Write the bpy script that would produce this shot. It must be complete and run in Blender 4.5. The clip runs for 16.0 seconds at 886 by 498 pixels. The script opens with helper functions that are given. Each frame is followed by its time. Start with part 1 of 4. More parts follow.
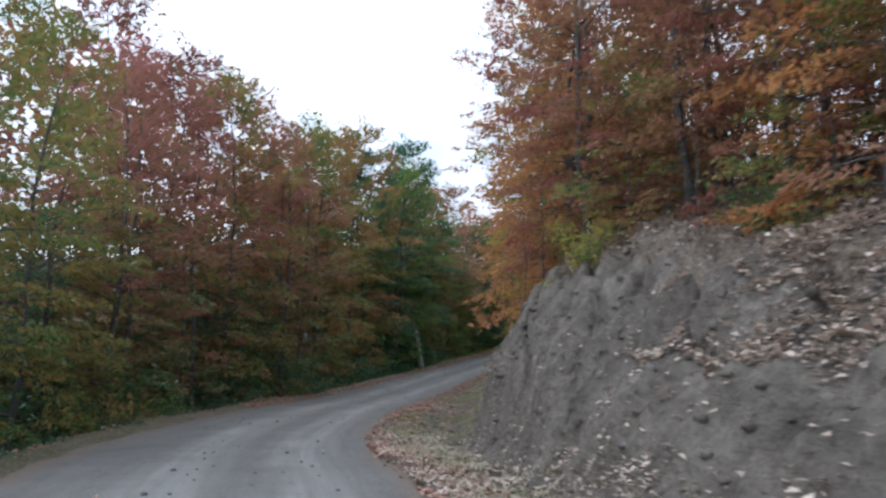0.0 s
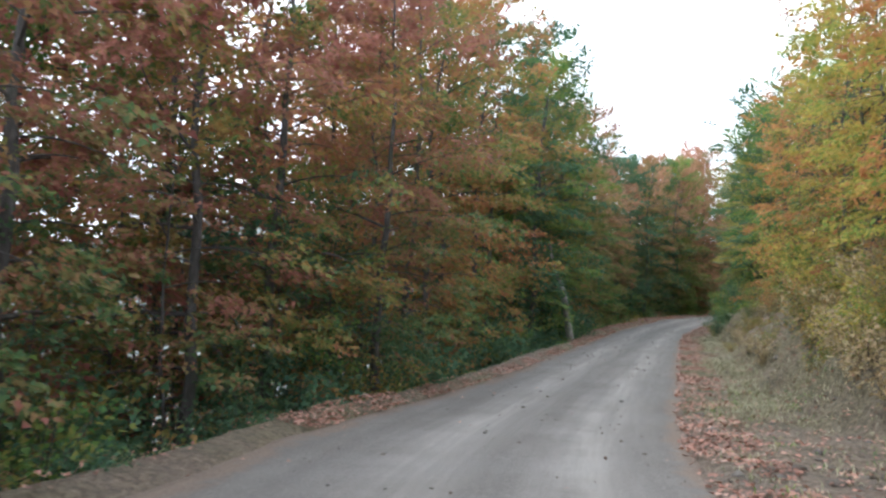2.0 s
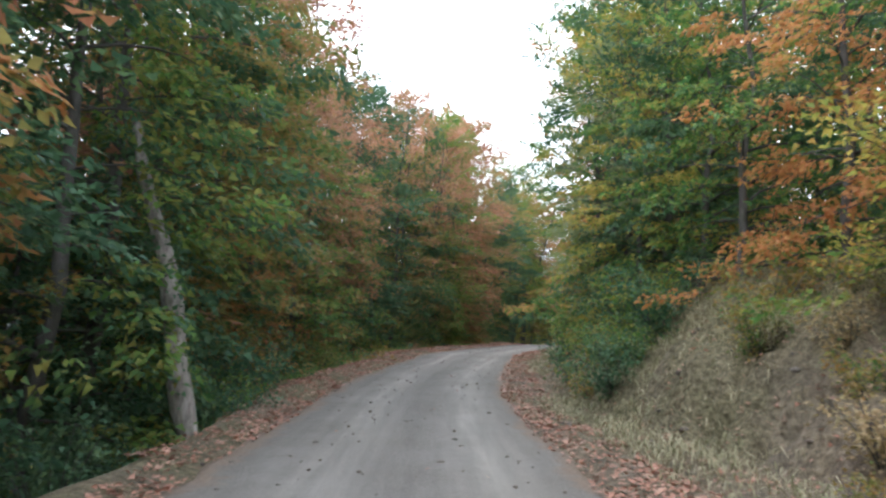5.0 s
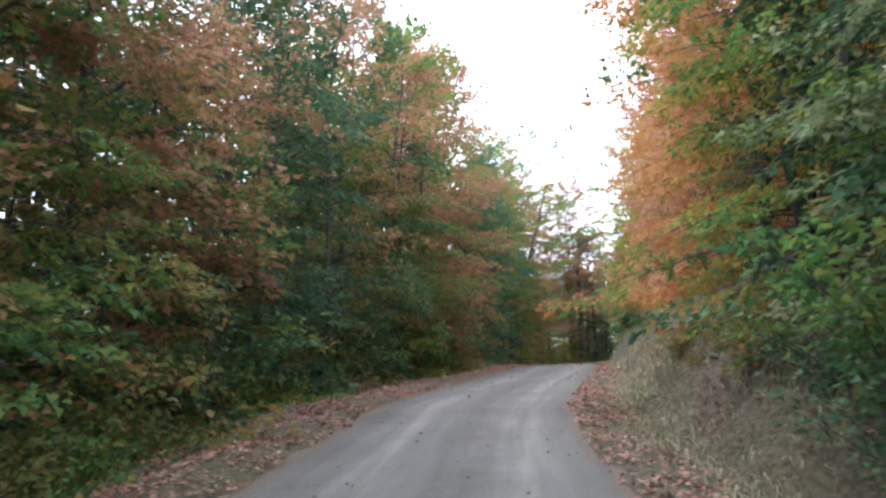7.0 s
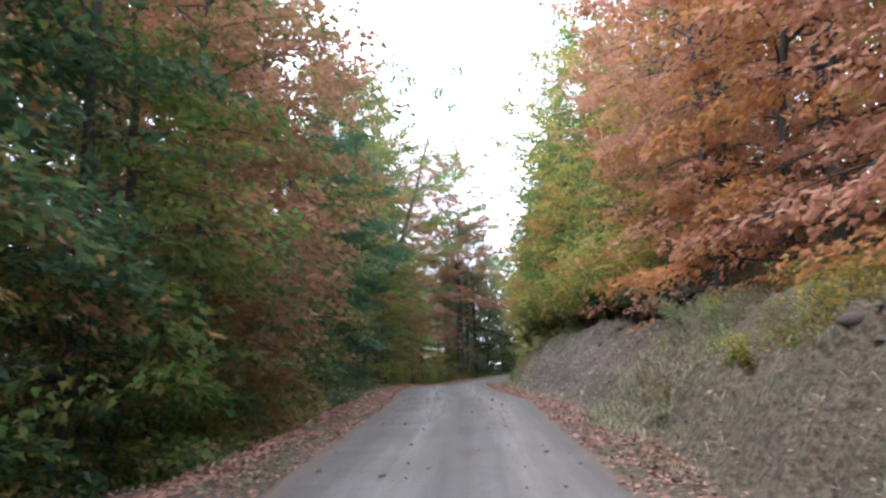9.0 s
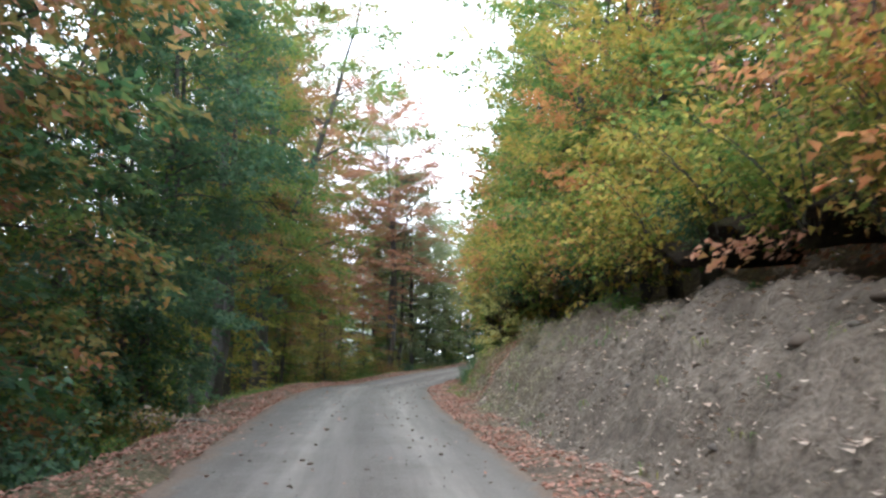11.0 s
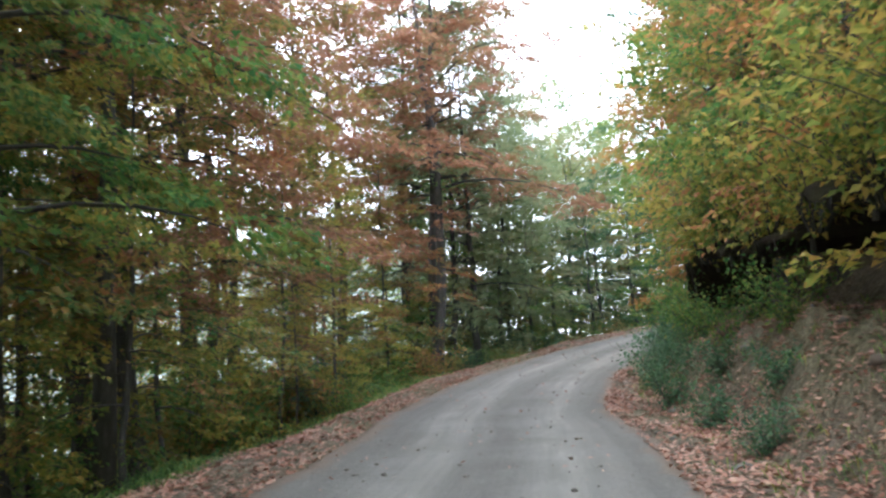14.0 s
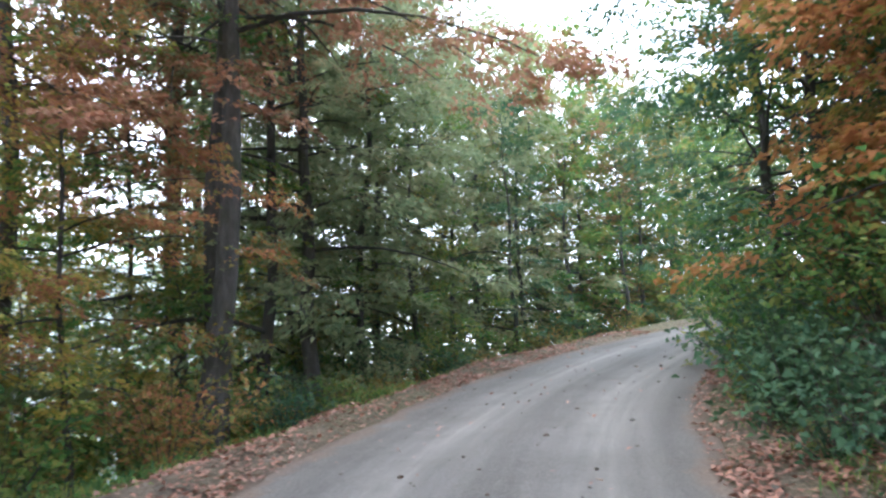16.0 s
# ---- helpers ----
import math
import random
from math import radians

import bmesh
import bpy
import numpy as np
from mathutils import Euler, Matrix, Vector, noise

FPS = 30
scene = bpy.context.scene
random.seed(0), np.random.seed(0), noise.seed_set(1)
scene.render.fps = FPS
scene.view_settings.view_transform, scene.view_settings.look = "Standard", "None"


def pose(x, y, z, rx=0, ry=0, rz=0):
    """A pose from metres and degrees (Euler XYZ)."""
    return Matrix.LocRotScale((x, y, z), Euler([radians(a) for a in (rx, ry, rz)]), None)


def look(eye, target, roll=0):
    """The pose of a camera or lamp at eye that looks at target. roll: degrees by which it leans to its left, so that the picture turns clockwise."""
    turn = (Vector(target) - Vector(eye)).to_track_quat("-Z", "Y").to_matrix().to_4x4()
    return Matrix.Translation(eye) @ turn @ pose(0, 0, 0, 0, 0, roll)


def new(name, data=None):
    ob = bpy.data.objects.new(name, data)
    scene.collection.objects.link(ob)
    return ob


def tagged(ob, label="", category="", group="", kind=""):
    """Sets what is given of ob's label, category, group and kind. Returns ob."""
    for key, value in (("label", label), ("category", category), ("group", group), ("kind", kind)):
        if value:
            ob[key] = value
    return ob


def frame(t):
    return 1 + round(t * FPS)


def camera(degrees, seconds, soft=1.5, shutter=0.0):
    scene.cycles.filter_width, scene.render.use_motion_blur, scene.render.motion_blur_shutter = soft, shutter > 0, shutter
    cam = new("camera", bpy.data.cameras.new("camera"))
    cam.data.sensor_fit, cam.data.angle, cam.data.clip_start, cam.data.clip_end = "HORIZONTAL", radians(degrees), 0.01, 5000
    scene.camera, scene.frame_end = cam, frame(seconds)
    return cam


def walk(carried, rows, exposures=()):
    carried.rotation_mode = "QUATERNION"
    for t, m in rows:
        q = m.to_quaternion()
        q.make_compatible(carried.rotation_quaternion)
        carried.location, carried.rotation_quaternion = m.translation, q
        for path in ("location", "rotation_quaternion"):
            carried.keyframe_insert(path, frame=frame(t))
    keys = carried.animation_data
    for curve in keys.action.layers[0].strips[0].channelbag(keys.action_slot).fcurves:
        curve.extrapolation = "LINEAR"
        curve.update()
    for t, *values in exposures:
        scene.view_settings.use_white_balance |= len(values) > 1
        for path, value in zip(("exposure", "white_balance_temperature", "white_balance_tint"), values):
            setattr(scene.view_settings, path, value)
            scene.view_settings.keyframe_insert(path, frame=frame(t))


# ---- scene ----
cam = camera(58.6, 16.0, soft=2.5, shutter=0.14)
walk(cam, [
    (0.0, pose(0.00, 0.00, 1.350, 98.50, -0.00, 0.00)),
    (0.5, pose(-0.74, 3.78, 1.397, 97.16, -0.13, 5.64)),
    (1.0, pose(-1.63, 7.17, 1.419, 96.92, -1.25, 7.70)),
    (1.5, pose(-2.40, 10.58, 1.378, 96.32, -1.50, 8.07)),
    (2.0, pose(-2.94, 14.16, 1.396, 96.05, -1.76, 6.41)),
    (2.5, pose(-3.10, 18.01, 1.453, 95.89, -1.27, 2.44)),
    (3.0, pose(-2.98, 21.66, 1.481, 95.99, -0.75, -2.44)),
    (3.5, pose(-2.53, 25.60, 1.520, 96.03, -0.97, -7.73)),
    (4.0, pose(-1.79, 29.98, 1.688, 97.05, -1.76, -11.28)),
    (6.5, pose(1.97, 48.80, 2.695, 99.90, 0.71, -13.98)),
    (7.0, pose(2.90, 52.73, 2.958, 100.00, 1.76, -14.82)),
    (7.5, pose(3.88, 56.48, 3.216, 99.99, 1.63, -16.46)),
    (8.0, pose(5.06, 60.23, 3.460, 99.96, 0.88, -19.23)),
    (8.5, pose(6.52, 64.00, 3.788, 100.11, 1.33, -21.89)),
    (9.0, pose(8.13, 67.62, 4.122, 100.13, 2.12, -24.80)),
    (11.5, pose(16.62, 84.28, 5.060, 98.45, -0.25, -29.73)),
    (12.0, pose(18.48, 88.21, 5.195, 98.20, 0.61, -27.40)),
    (12.5, pose(20.18, 92.08, 5.305, 98.11, 1.99, -25.87)),
    (13.0, pose(21.68, 95.44, 5.410, 97.67, 2.62, -25.07)),
    (13.5, pose(23.26, 98.95, 5.530, 97.30, 2.90, -24.98)),
    (14.0, pose(24.84, 102.21, 5.650, 96.87, 3.15, -26.83)),
    (14.5, pose(26.48, 105.18, 5.715, 96.58, 3.57, -28.92)),
    (15.0, pose(28.76, 108.31, 5.730, 96.73, 3.38, -30.08)),
    (15.5, pose(30.52, 111.32, 5.745, 96.78, 2.84, -32.85)),
    (16.0, pose(32.25, 114.11, 5.790, 97.16, 2.50, -36.22)),
], exposures=[
    (0.0, -0.93, 5500, 8), (1.0, -0.58, 5550, 8), (2.0, 0.0, 5900, 9), (4.0, 0.2, 6050, 10), (7.0, 0.38, 5800, 12), (9.5, 0.42, 5750, 16),
    (11.5, 0.7, 5950, 8), (13.5, 0.92, 5850, 8), (16.0, 1.08, 5600, 12)])

# ---- world and light: a bright overcast autumn afternoon ----
world = bpy.data.worlds.new("world")
scene.world = world
world.use_nodes = True
wn, wl = world.node_tree.nodes, world.node_tree.links
wn.clear()
sky = wn.new("ShaderNodeTexSky")
sky.sky_type = "NISHITA"
sky.sun_disc = False
sky.sun_elevation, sky.sun_rotation = radians(56), radians(245)
cloud = wn.new("ShaderNodeMix")
cloud.data_type = "RGBA"
drift = wn.new("ShaderNodeTexCoord")
veil = wn.new("ShaderNodeTexNoise")
veil.inputs["Scale"].default_value, veil.inputs["Detail"].default_value, veil.inputs["Roughness"].default_value = 2.6, 6.0, 0.55
thick = wn.new("ShaderNodeMapRange")
thick.inputs[1].default_value, thick.inputs[2].default_value, thick.inputs[3].default_value, thick.inputs[4].default_value = 0.32, 0.52, 0.5, 0.9
cloud.inputs[7].default_value = (23.0, 23.6, 25.0, 1)
bg = wn.new("ShaderNodeBackground")
bg.inputs[1].default_value = 0.15
wo = wn.new("ShaderNodeOutputWorld")
wl.new(drift.outputs["Generated"], veil.inputs["Vector"])
wl.new(veil.outputs["Fac"], thick.inputs[0])
wl.new(thick.outputs[0], cloud.inputs[0])
wl.new(sky.outputs[0], cloud.inputs[6])
wl.new(cloud.outputs[2], bg.inputs[0])
wl.new(bg.outputs[0], wo.inputs[0])
sun = new("sun", bpy.data.lights.new("sun", "SUN"))
sun.data.energy, sun.data.angle, sun.data.color = 2.2, radians(35), (1.0, 0.96, 0.9)
high, round_ = radians(56), radians(245)
sun.matrix_world = look((0, 0, 0), (-math.cos(high) * math.sin(round_), -math.cos(high) * math.cos(round_), -math.sin(high)))


# ---- materials ----
def material(name, rough=0.9):
    m = bpy.data.materials.new(name)
    m.use_nodes = True
    n, l = m.node_tree.nodes, m.node_tree.links
    b = n["Principled BSDF"]
    b.inputs["Roughness"].default_value = rough
    b.inputs["Specular IOR Level"].default_value = 0.25
    return m, n, l, b


def ramp(n, l, source, stops):
    r = n.new("ShaderNodeValToRGB")
    e = r.color_ramp.elements
    while len(e) < len(stops):
        e.new(0.5)
    for el, (p, c) in zip(e, stops):
        el.position, el.color = p, (*c, 1)
    l.new(source, r.inputs[0])
    return r.outputs[0]


def noise_of(n, l, coord, scale, detail=5.0, rough=0.6):
    t = n.new("ShaderNodeTexNoise")
    t.inputs["Scale"].default_value, t.inputs["Detail"].default_value, t.inputs["Roughness"].default_value = scale, detail, rough
    l.new(coord, t.inputs["Vector"])
    return t.outputs["Fac"]


def noise_colour(n, l, coord, scale):
    t = n.new("ShaderNodeTexNoise")
    t.inputs["Scale"].default_value, t.inputs["Detail"].default_value = scale, 4.0
    l.new(coord, t.inputs["Vector"])
    return t.outputs["Color"]


def math_of(n, l, op, a, b):
    m = n.new("ShaderNodeMath")
    m.operation = op
    for i, v in enumerate((a, b)):
        if isinstance(v, (int, float)):
            m.inputs[i].default_value = v
        else:
            l.new(v, m.inputs[i])
    return m.outputs[0]


def mix_of(n, l, fac, a, b, blend="MIX"):
    m = n.new("ShaderNodeMix")
    m.data_type, m.blend_type = "RGBA", blend
    for i, v in ((0, fac), (6, a), (7, b)):
        if isinstance(v, (int, float)):
            m.inputs[i].default_value = v
        elif isinstance(v, tuple):
            m.inputs[i].default_value = (*v, 1)
        else:
            l.new(v, m.inputs[i])
    return m.outputs[2]


def bump_of(n, l, b, height, strength, distance):
    u = n.new("ShaderNodeBump")
    u.inputs["Strength"].default_value, u.inputs["Distance"].default_value = strength, distance
    l.new(height, u.inputs["Height"])
    l.new(u.outputs[0], b.inputs["Normal"])


def leaf_material(name, colours, translucent=0.62, turned=0.0):
    """Leaf blades: colour by blade, by tree, in patches of some decimetres, and from the crown's foot to its top where it turns from above; some light passes through."""
    m, n, l, b = material(name, 0.55)
    geo, obj, tex = n.new("ShaderNodeNewGeometry"), n.new("ShaderNodeObjectInfo"), n.new("ShaderNodeTexCoord")
    patch = noise_of(n, l, tex.outputs["Object"], 0.8, 3.0, 0.65)
    v = math_of(n, l, "MULTIPLY_ADD", geo.outputs["Random Per Island"], 0.6)
    n[v.node.name].inputs[2].default_value = -0.3
    wide = math_of(n, l, "MULTIPLY_ADD", patch, 2.2)
    n[wide.node.name].inputs[2].default_value = -0.6
    tree_shift = math_of(n, l, "MULTIPLY_ADD", obj.outputs["Random"], 0.3)
    n[tree_shift.node.name].inputs[2].default_value = -0.15
    v = math_of(n, l, "ADD", math_of(n, l, "ADD", v, wide), tree_shift)
    if turned:
        up = n.new("ShaderNodeSeparateXYZ")
        l.new(tex.outputs["Object"], up.inputs[0])
        high = math_of(n, l, "MULTIPLY_ADD", up.outputs[2], 0.1 * turned)
        n[high.node.name].inputs[2].default_value = -0.4 * turned
        v = math_of(n, l, "ADD", v, high)
    k = len(colours)
    col = ramp(n, l, v, [((i + 0.5) / k, c) for i, c in enumerate(colours)])
    fine = noise_of(n, l, tex.outputs["Object"], 22.0, 2.0)
    dark = n.new("ShaderNodeMapRange")
    dark.inputs[3].default_value, dark.inputs[4].default_value = 0.82, 1.72
    l.new(fine, dark.inputs[0])
    hsv = n.new("ShaderNodeHueSaturation")
    l.new(col, hsv.inputs["Color"])
    l.new(dark.outputs[0], hsv.inputs["Value"])
    l.new(hsv.outputs[0], b.inputs["Base Color"])
    tr = n.new("ShaderNodeBsdfTranslucent")
    l.new(hsv.outputs[0], tr.inputs[0])
    mx = n.new("ShaderNodeMixShader")
    mx.inputs[0].default_value = translucent
    l.new(b.outputs[0], mx.inputs[1])
    l.new(tr.outputs[0], mx.inputs[2])
    l.new(mx.outputs[0], n["Material Output"].inputs[0])
    return m


LEAF = {
    "crimson": leaf_material("leaf_crimson", [(0.19, 0.14, 0.07), (0.25, 0.105, 0.08), (0.22, 0.075, 0.062), (0.3, 0.15, 0.11), (0.24, 0.09, 0.07)]),
    "rust": leaf_material("leaf_rust", [(0.15, 0.14, 0.05), (0.27, 0.16, 0.085), (0.32, 0.165, 0.1), (0.25, 0.12, 0.075), (0.38, 0.23, 0.15)]),
    "orange": leaf_material("leaf_orange", [(0.32, 0.2, 0.06), (0.42, 0.21, 0.08), (0.38, 0.17, 0.075), (0.46, 0.26, 0.11), (0.34, 0.15, 0.07)]),
    "salmon": leaf_material("leaf_salmon", [(0.4, 0.26, 0.12), (0.44, 0.24, 0.155), (0.39, 0.19, 0.13), (0.46, 0.28, 0.195), (0.34, 0.175, 0.115)]),
    "gold": leaf_material("leaf_gold", [(0.13, 0.2, 0.05), (0.25, 0.28, 0.07), (0.4, 0.34, 0.08), (0.42, 0.27, 0.08), (0.2, 0.24, 0.06)]),
    "olive": leaf_material("leaf_olive", [(0.08, 0.15, 0.045), (0.17, 0.19, 0.06), (0.24, 0.2, 0.065), (0.3, 0.17, 0.06), (0.12, 0.15, 0.05)]),
    "green": leaf_material("leaf_green", [(0.055, 0.13, 0.045), (0.1, 0.2, 0.055), (0.15, 0.23, 0.06), (0.24, 0.22, 0.06), (0.08, 0.15, 0.05)]),
    # haze put into leaf green for farther crowns; brambles are this bluish green themselves
    "sage": leaf_material("leaf_sage", [(0.14, 0.195, 0.105), (0.21, 0.265, 0.145), (0.28, 0.3, 0.16), (0.19, 0.235, 0.13), (0.32, 0.28, 0.16)], 0.66),
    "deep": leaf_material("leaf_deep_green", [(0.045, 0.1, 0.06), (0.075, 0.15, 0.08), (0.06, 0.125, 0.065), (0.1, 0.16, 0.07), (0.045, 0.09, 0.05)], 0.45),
    "mixed": leaf_material("leaf_mixed", [(0.08, 0.15, 0.05), (0.15, 0.18, 0.06), (0.28, 0.22, 0.07), (0.36, 0.18, 0.08), (0.28, 0.13, 0.07)]),
    "turning": leaf_material("leaf_turning", [(0.07, 0.13, 0.05), (0.15, 0.175, 0.06), (0.27, 0.17, 0.08), (0.25, 0.105, 0.08), (0.31, 0.15, 0.115)], turned=0.9),
    "blush": leaf_material("leaf_blush", [(0.06, 0.13, 0.055), (0.12, 0.175, 0.06), (0.27, 0.2, 0.075), (0.35, 0.19, 0.105), (0.4, 0.235, 0.16)], turned=0.9),
    "tan": leaf_material("leaf_withered", [(0.2, 0.17, 0.085), (0.3, 0.235, 0.13), (0.36, 0.26, 0.15), (0.26, 0.22, 0.1), (0.33, 0.27, 0.17)], 0.4),
    "pale": leaf_material("leaf_pale_yellow", [(0.4, 0.42, 0.16), (0.5, 0.48, 0.2), (0.46, 0.42, 0.15), (0.3, 0.34, 0.12)]),
    "litter": leaf_material("leaf_litter", [(0.26, 0.195, 0.15), (0.4, 0.325, 0.26), (0.33, 0.25, 0.195), (0.44, 0.375, 0.305), (0.2, 0.15, 0.12)], 0.1),
    "fallen": leaf_material("fallen_leaf", [(0.18, 0.095, 0.07), (0.32, 0.17, 0.122), (0.26, 0.132, 0.096), (0.37, 0.235, 0.178), (0.155, 0.09, 0.068)], 0.1),
    "straw": leaf_material("dry_grass", [(0.16, 0.165, 0.085), (0.25, 0.235, 0.145), (0.32, 0.29, 0.195), (0.21, 0.2, 0.12), (0.14, 0.155, 0.075)], 0.25),
}


def bark_material(name, a, b_, c):
    m, n, l, b = material(name, 0.95)
    tex = n.new("ShaderNodeTexCoord")
    mp = n.new("ShaderNodeMapping")
    mp.inputs["Scale"].default_value = (1, 1, 0.3)
    l.new(tex.outputs["Object"], mp.inputs[0])
    f = noise_of(n, l, mp.outputs[0], 14, 6, 0.7)
    g = noise_of(n, l, tex.outputs["Object"], 1.7, 4)
    col = ramp(n, l, f, [(0.3, a), (0.55, b_), (0.8, c)])
    l.new(mix_of(n, l, ramp(n, l, g, [(0.5, (0, 0, 0)), (0.72, (0.6, 0.6, 0.6))]), col, (0.06, 0.075, 0.04)), b.inputs["Base Color"])
    bump_of(n, l, b, f, 0.7, 0.03)
    return m


BARK = bark_material("beech_bark", (0.05, 0.048, 0.045), (0.092, 0.089, 0.084), (0.175, 0.169, 0.159))
BIRCH = bark_material("pale_bark", (0.1, 0.09, 0.08), (0.3, 0.28, 0.26), (0.42, 0.4, 0.37))


def ground_material():
    """Soil, moss and trodden litter, in patches."""
    m, n, l, b = material("forest_soil", 0.95)
    tex = n.new("ShaderNodeTexCoord")
    big, mid, fine = (noise_of(n, l, tex.outputs["Object"], s, 6, 0.65) for s in (0.22, 1.6, 14))
    soil = ramp(n, l, mid, [(0.3, (0.112, 0.095, 0.077)), (0.5, (0.192, 0.165, 0.136)), (0.7, (0.285, 0.25, 0.21))])
    leafy = ramp(n, l, fine, [(0.3, (0.125, 0.1, 0.075)), (0.5, (0.215, 0.168, 0.125)), (0.72, (0.33, 0.265, 0.2))])
    moss = ramp(n, l, fine, [(0.35, (0.085, 0.09, 0.04)), (0.65, (0.21, 0.2, 0.105))])
    at = n.new("ShaderNodeAttribute")
    at.attribute_name = "cover"
    sep = n.new("ShaderNodeSeparateColor")
    l.new(at.outputs["Color"], sep.inputs[0])
    c = mix_of(n, l, math_of(n, l, "MULTIPLY", sep.outputs[0], ramp(n, l, mid, [(0.35, (0.3,) * 3), (0.6, (1,) * 3)])), soil, leafy)
    c = mix_of(n, l, math_of(n, l, "MULTIPLY", sep.outputs[1], ramp(n, l, big, [(0.4, (0,) * 3), (0.6, (0.8,) * 3)])), c, moss)
    # slanting ledges of dry earth; shade in the cracks is painted as thin dark lines
    slant = n.new("ShaderNodeMapping")
    slant.inputs["Rotation"].default_value, slant.inputs["Scale"].default_value = (0.5, 0.6, 0.3), (1.0, 1.0, 2.2)
    l.new(tex.outputs["Object"], slant.inputs[0])
    ledge = noise_of(n, l, slant.outputs[0], 2.6, 8, 0.72)
    fold = math_of(n, l, "ABSOLUTE", math_of(n, l, "SUBTRACT", ledge, 0.5), 0)
    crack = ramp(n, l, fold, [(0.0, (0.6, 0.57, 0.54)), (0.014, (1, 1, 1))])
    tint = mix_of(n, l, 1.0, mix_of(n, l, 0.5, c, ramp(n, l, fine, [(0.3, (0.45,) * 3), (0.7, (1,) * 3)]), "MULTIPLY"), crack, "MULTIPLY")
    l.new(tint, b.inputs["Base Color"])
    clod = n.new("ShaderNodeTexVoronoi")
    clod.inputs["Scale"].default_value = 9.0
    warp = mix_of(n, l, 0.12, tex.outputs["Object"], noise_colour(n, l, tex.outputs["Object"], 3.0))
    l.new(warp, clod.inputs["Vector"])
    lumps = math_of(n, l, "MULTIPLY", clod.outputs["Distance"], -0.9)
    bump_of(n, l, b, math_of(n, l, "ADD", math_of(n, l, "ADD", fine, lumps), math_of(n, l, "ADD", math_of(n, l, "MULTIPLY", mid, 2.0), math_of(n, l, "MULTIPLY", ledge, 1.6))), 0.9, 0.075)
    return m


def road_material():
    """Packed grey gravel with paler wheel tracks and a dusting of fines."""
    m, n, l, b = material("gravel_road", 0.92)
    tex, uv = n.new("ShaderNodeTexCoord"), n.new("ShaderNodeUVMap")
    sep = n.new("ShaderNodeSeparateXYZ")
    l.new(uv.outputs[0], sep.inputs[0])
    drawn = n.new("ShaderNodeMapping")
    drawn.inputs["Scale"].default_value = (1.0, 0.05, 1.0)
    l.new(uv.outputs[0], drawn.inputs[0])
    fine, big = (noise_of(n, l, tex.outputs["Object"], s, 6, 0.7) for s in (38, 0.7))
    mid = noise_of(n, l, drawn.outputs[0], 4.0, 5, 0.6)
    col = ramp(n, l, fine, [(0.28, (0.094, 0.09, 0.083)), (0.5, (0.15, 0.143, 0.131)), (0.75, (0.225, 0.215, 0.198))])
    wob = math_of(n, l, "MULTIPLY_ADD", big, 0.5)
    n[wob.node.name].inputs[2].default_value = -0.25
    d = math_of(n, l, "ADD", sep.outputs[0], wob)
    tracks = None
    for centre in (-0.85, 0.7):
        g = math_of(n, l, "ABSOLUTE", math_of(n, l, "SUBTRACT", d, centre), 0)
        g = math_of(n, l, "SUBTRACT", 1.0, math_of(n, l, "MULTIPLY", g, 1.5))
        g = math_of(n, l, "MAXIMUM", g, 0.0)
        tracks = g if tracks is None else math_of(n, l, "ADD", tracks, g)
    tracks = math_of(n, l, "MULTIPLY", tracks, mid)
    col = mix_of(n, l, math_of(n, l, "MULTIPLY", tracks, 1.1), col, (0.295, 0.284, 0.262))
    stain = mix_of(n, l, 1.0, ramp(n, l, big, [(0.35, (0.74, 0.72, 0.68)), (0.6, (1, 1, 1))]), ramp(n, l, mid, [(0.33, (0.8, 0.79, 0.775)), (0.62, (1.08, 1.07, 1.055))]), 'MULTIPLY')
    col = mix_of(n, l, 0.6, col, stain, "MULTIPLY")
    # earth and crushed leaves that creep in from the verges
    at = n.new("ShaderNodeAttribute")
    at.attribute_name = "verge"
    patch = noise_of(n, l, tex.outputs["Object"], 2.6, 6, 0.75)
    creep = ramp(n, l, math_of(n, l, "ADD", at.outputs["Fac"], math_of(n, l, "MULTIPLY", math_of(n, l, "SUBTRACT", patch, 0.5), 1.3)), [(0.42, (0, 0, 0)), (0.72, (1, 1, 1))])
    earth = ramp(n, l, fine, [(0.3, (0.085, 0.068, 0.054)), (0.5, (0.16, 0.126, 0.098)), (0.72, (0.25, 0.19, 0.145))])
    l.new(mix_of(n, l, creep, col, earth), b.inputs["Base Color"])
    bump_of(n, l, b, math_of(n, l, "ADD", fine, mid), 0.5, 0.015)
    return m


def stone_material():
    m, n, l, b = material("stone", 0.9)
    tex, obj = n.new("ShaderNodeTexCoord"), n.new("ShaderNodeNewGeometry")
    f = noise_of(n, l, tex.outputs["Object"], 18, 5)
    c = ramp(n, l, f, [(0.3, (0.07, 0.065, 0.06)), (0.7, (0.2, 0.19, 0.175))])
    l.new(mix_of(n, l, obj.outputs["Random Per Island"], c, (0.11, 0.085, 0.065)), b.inputs["Base Color"])
    return m


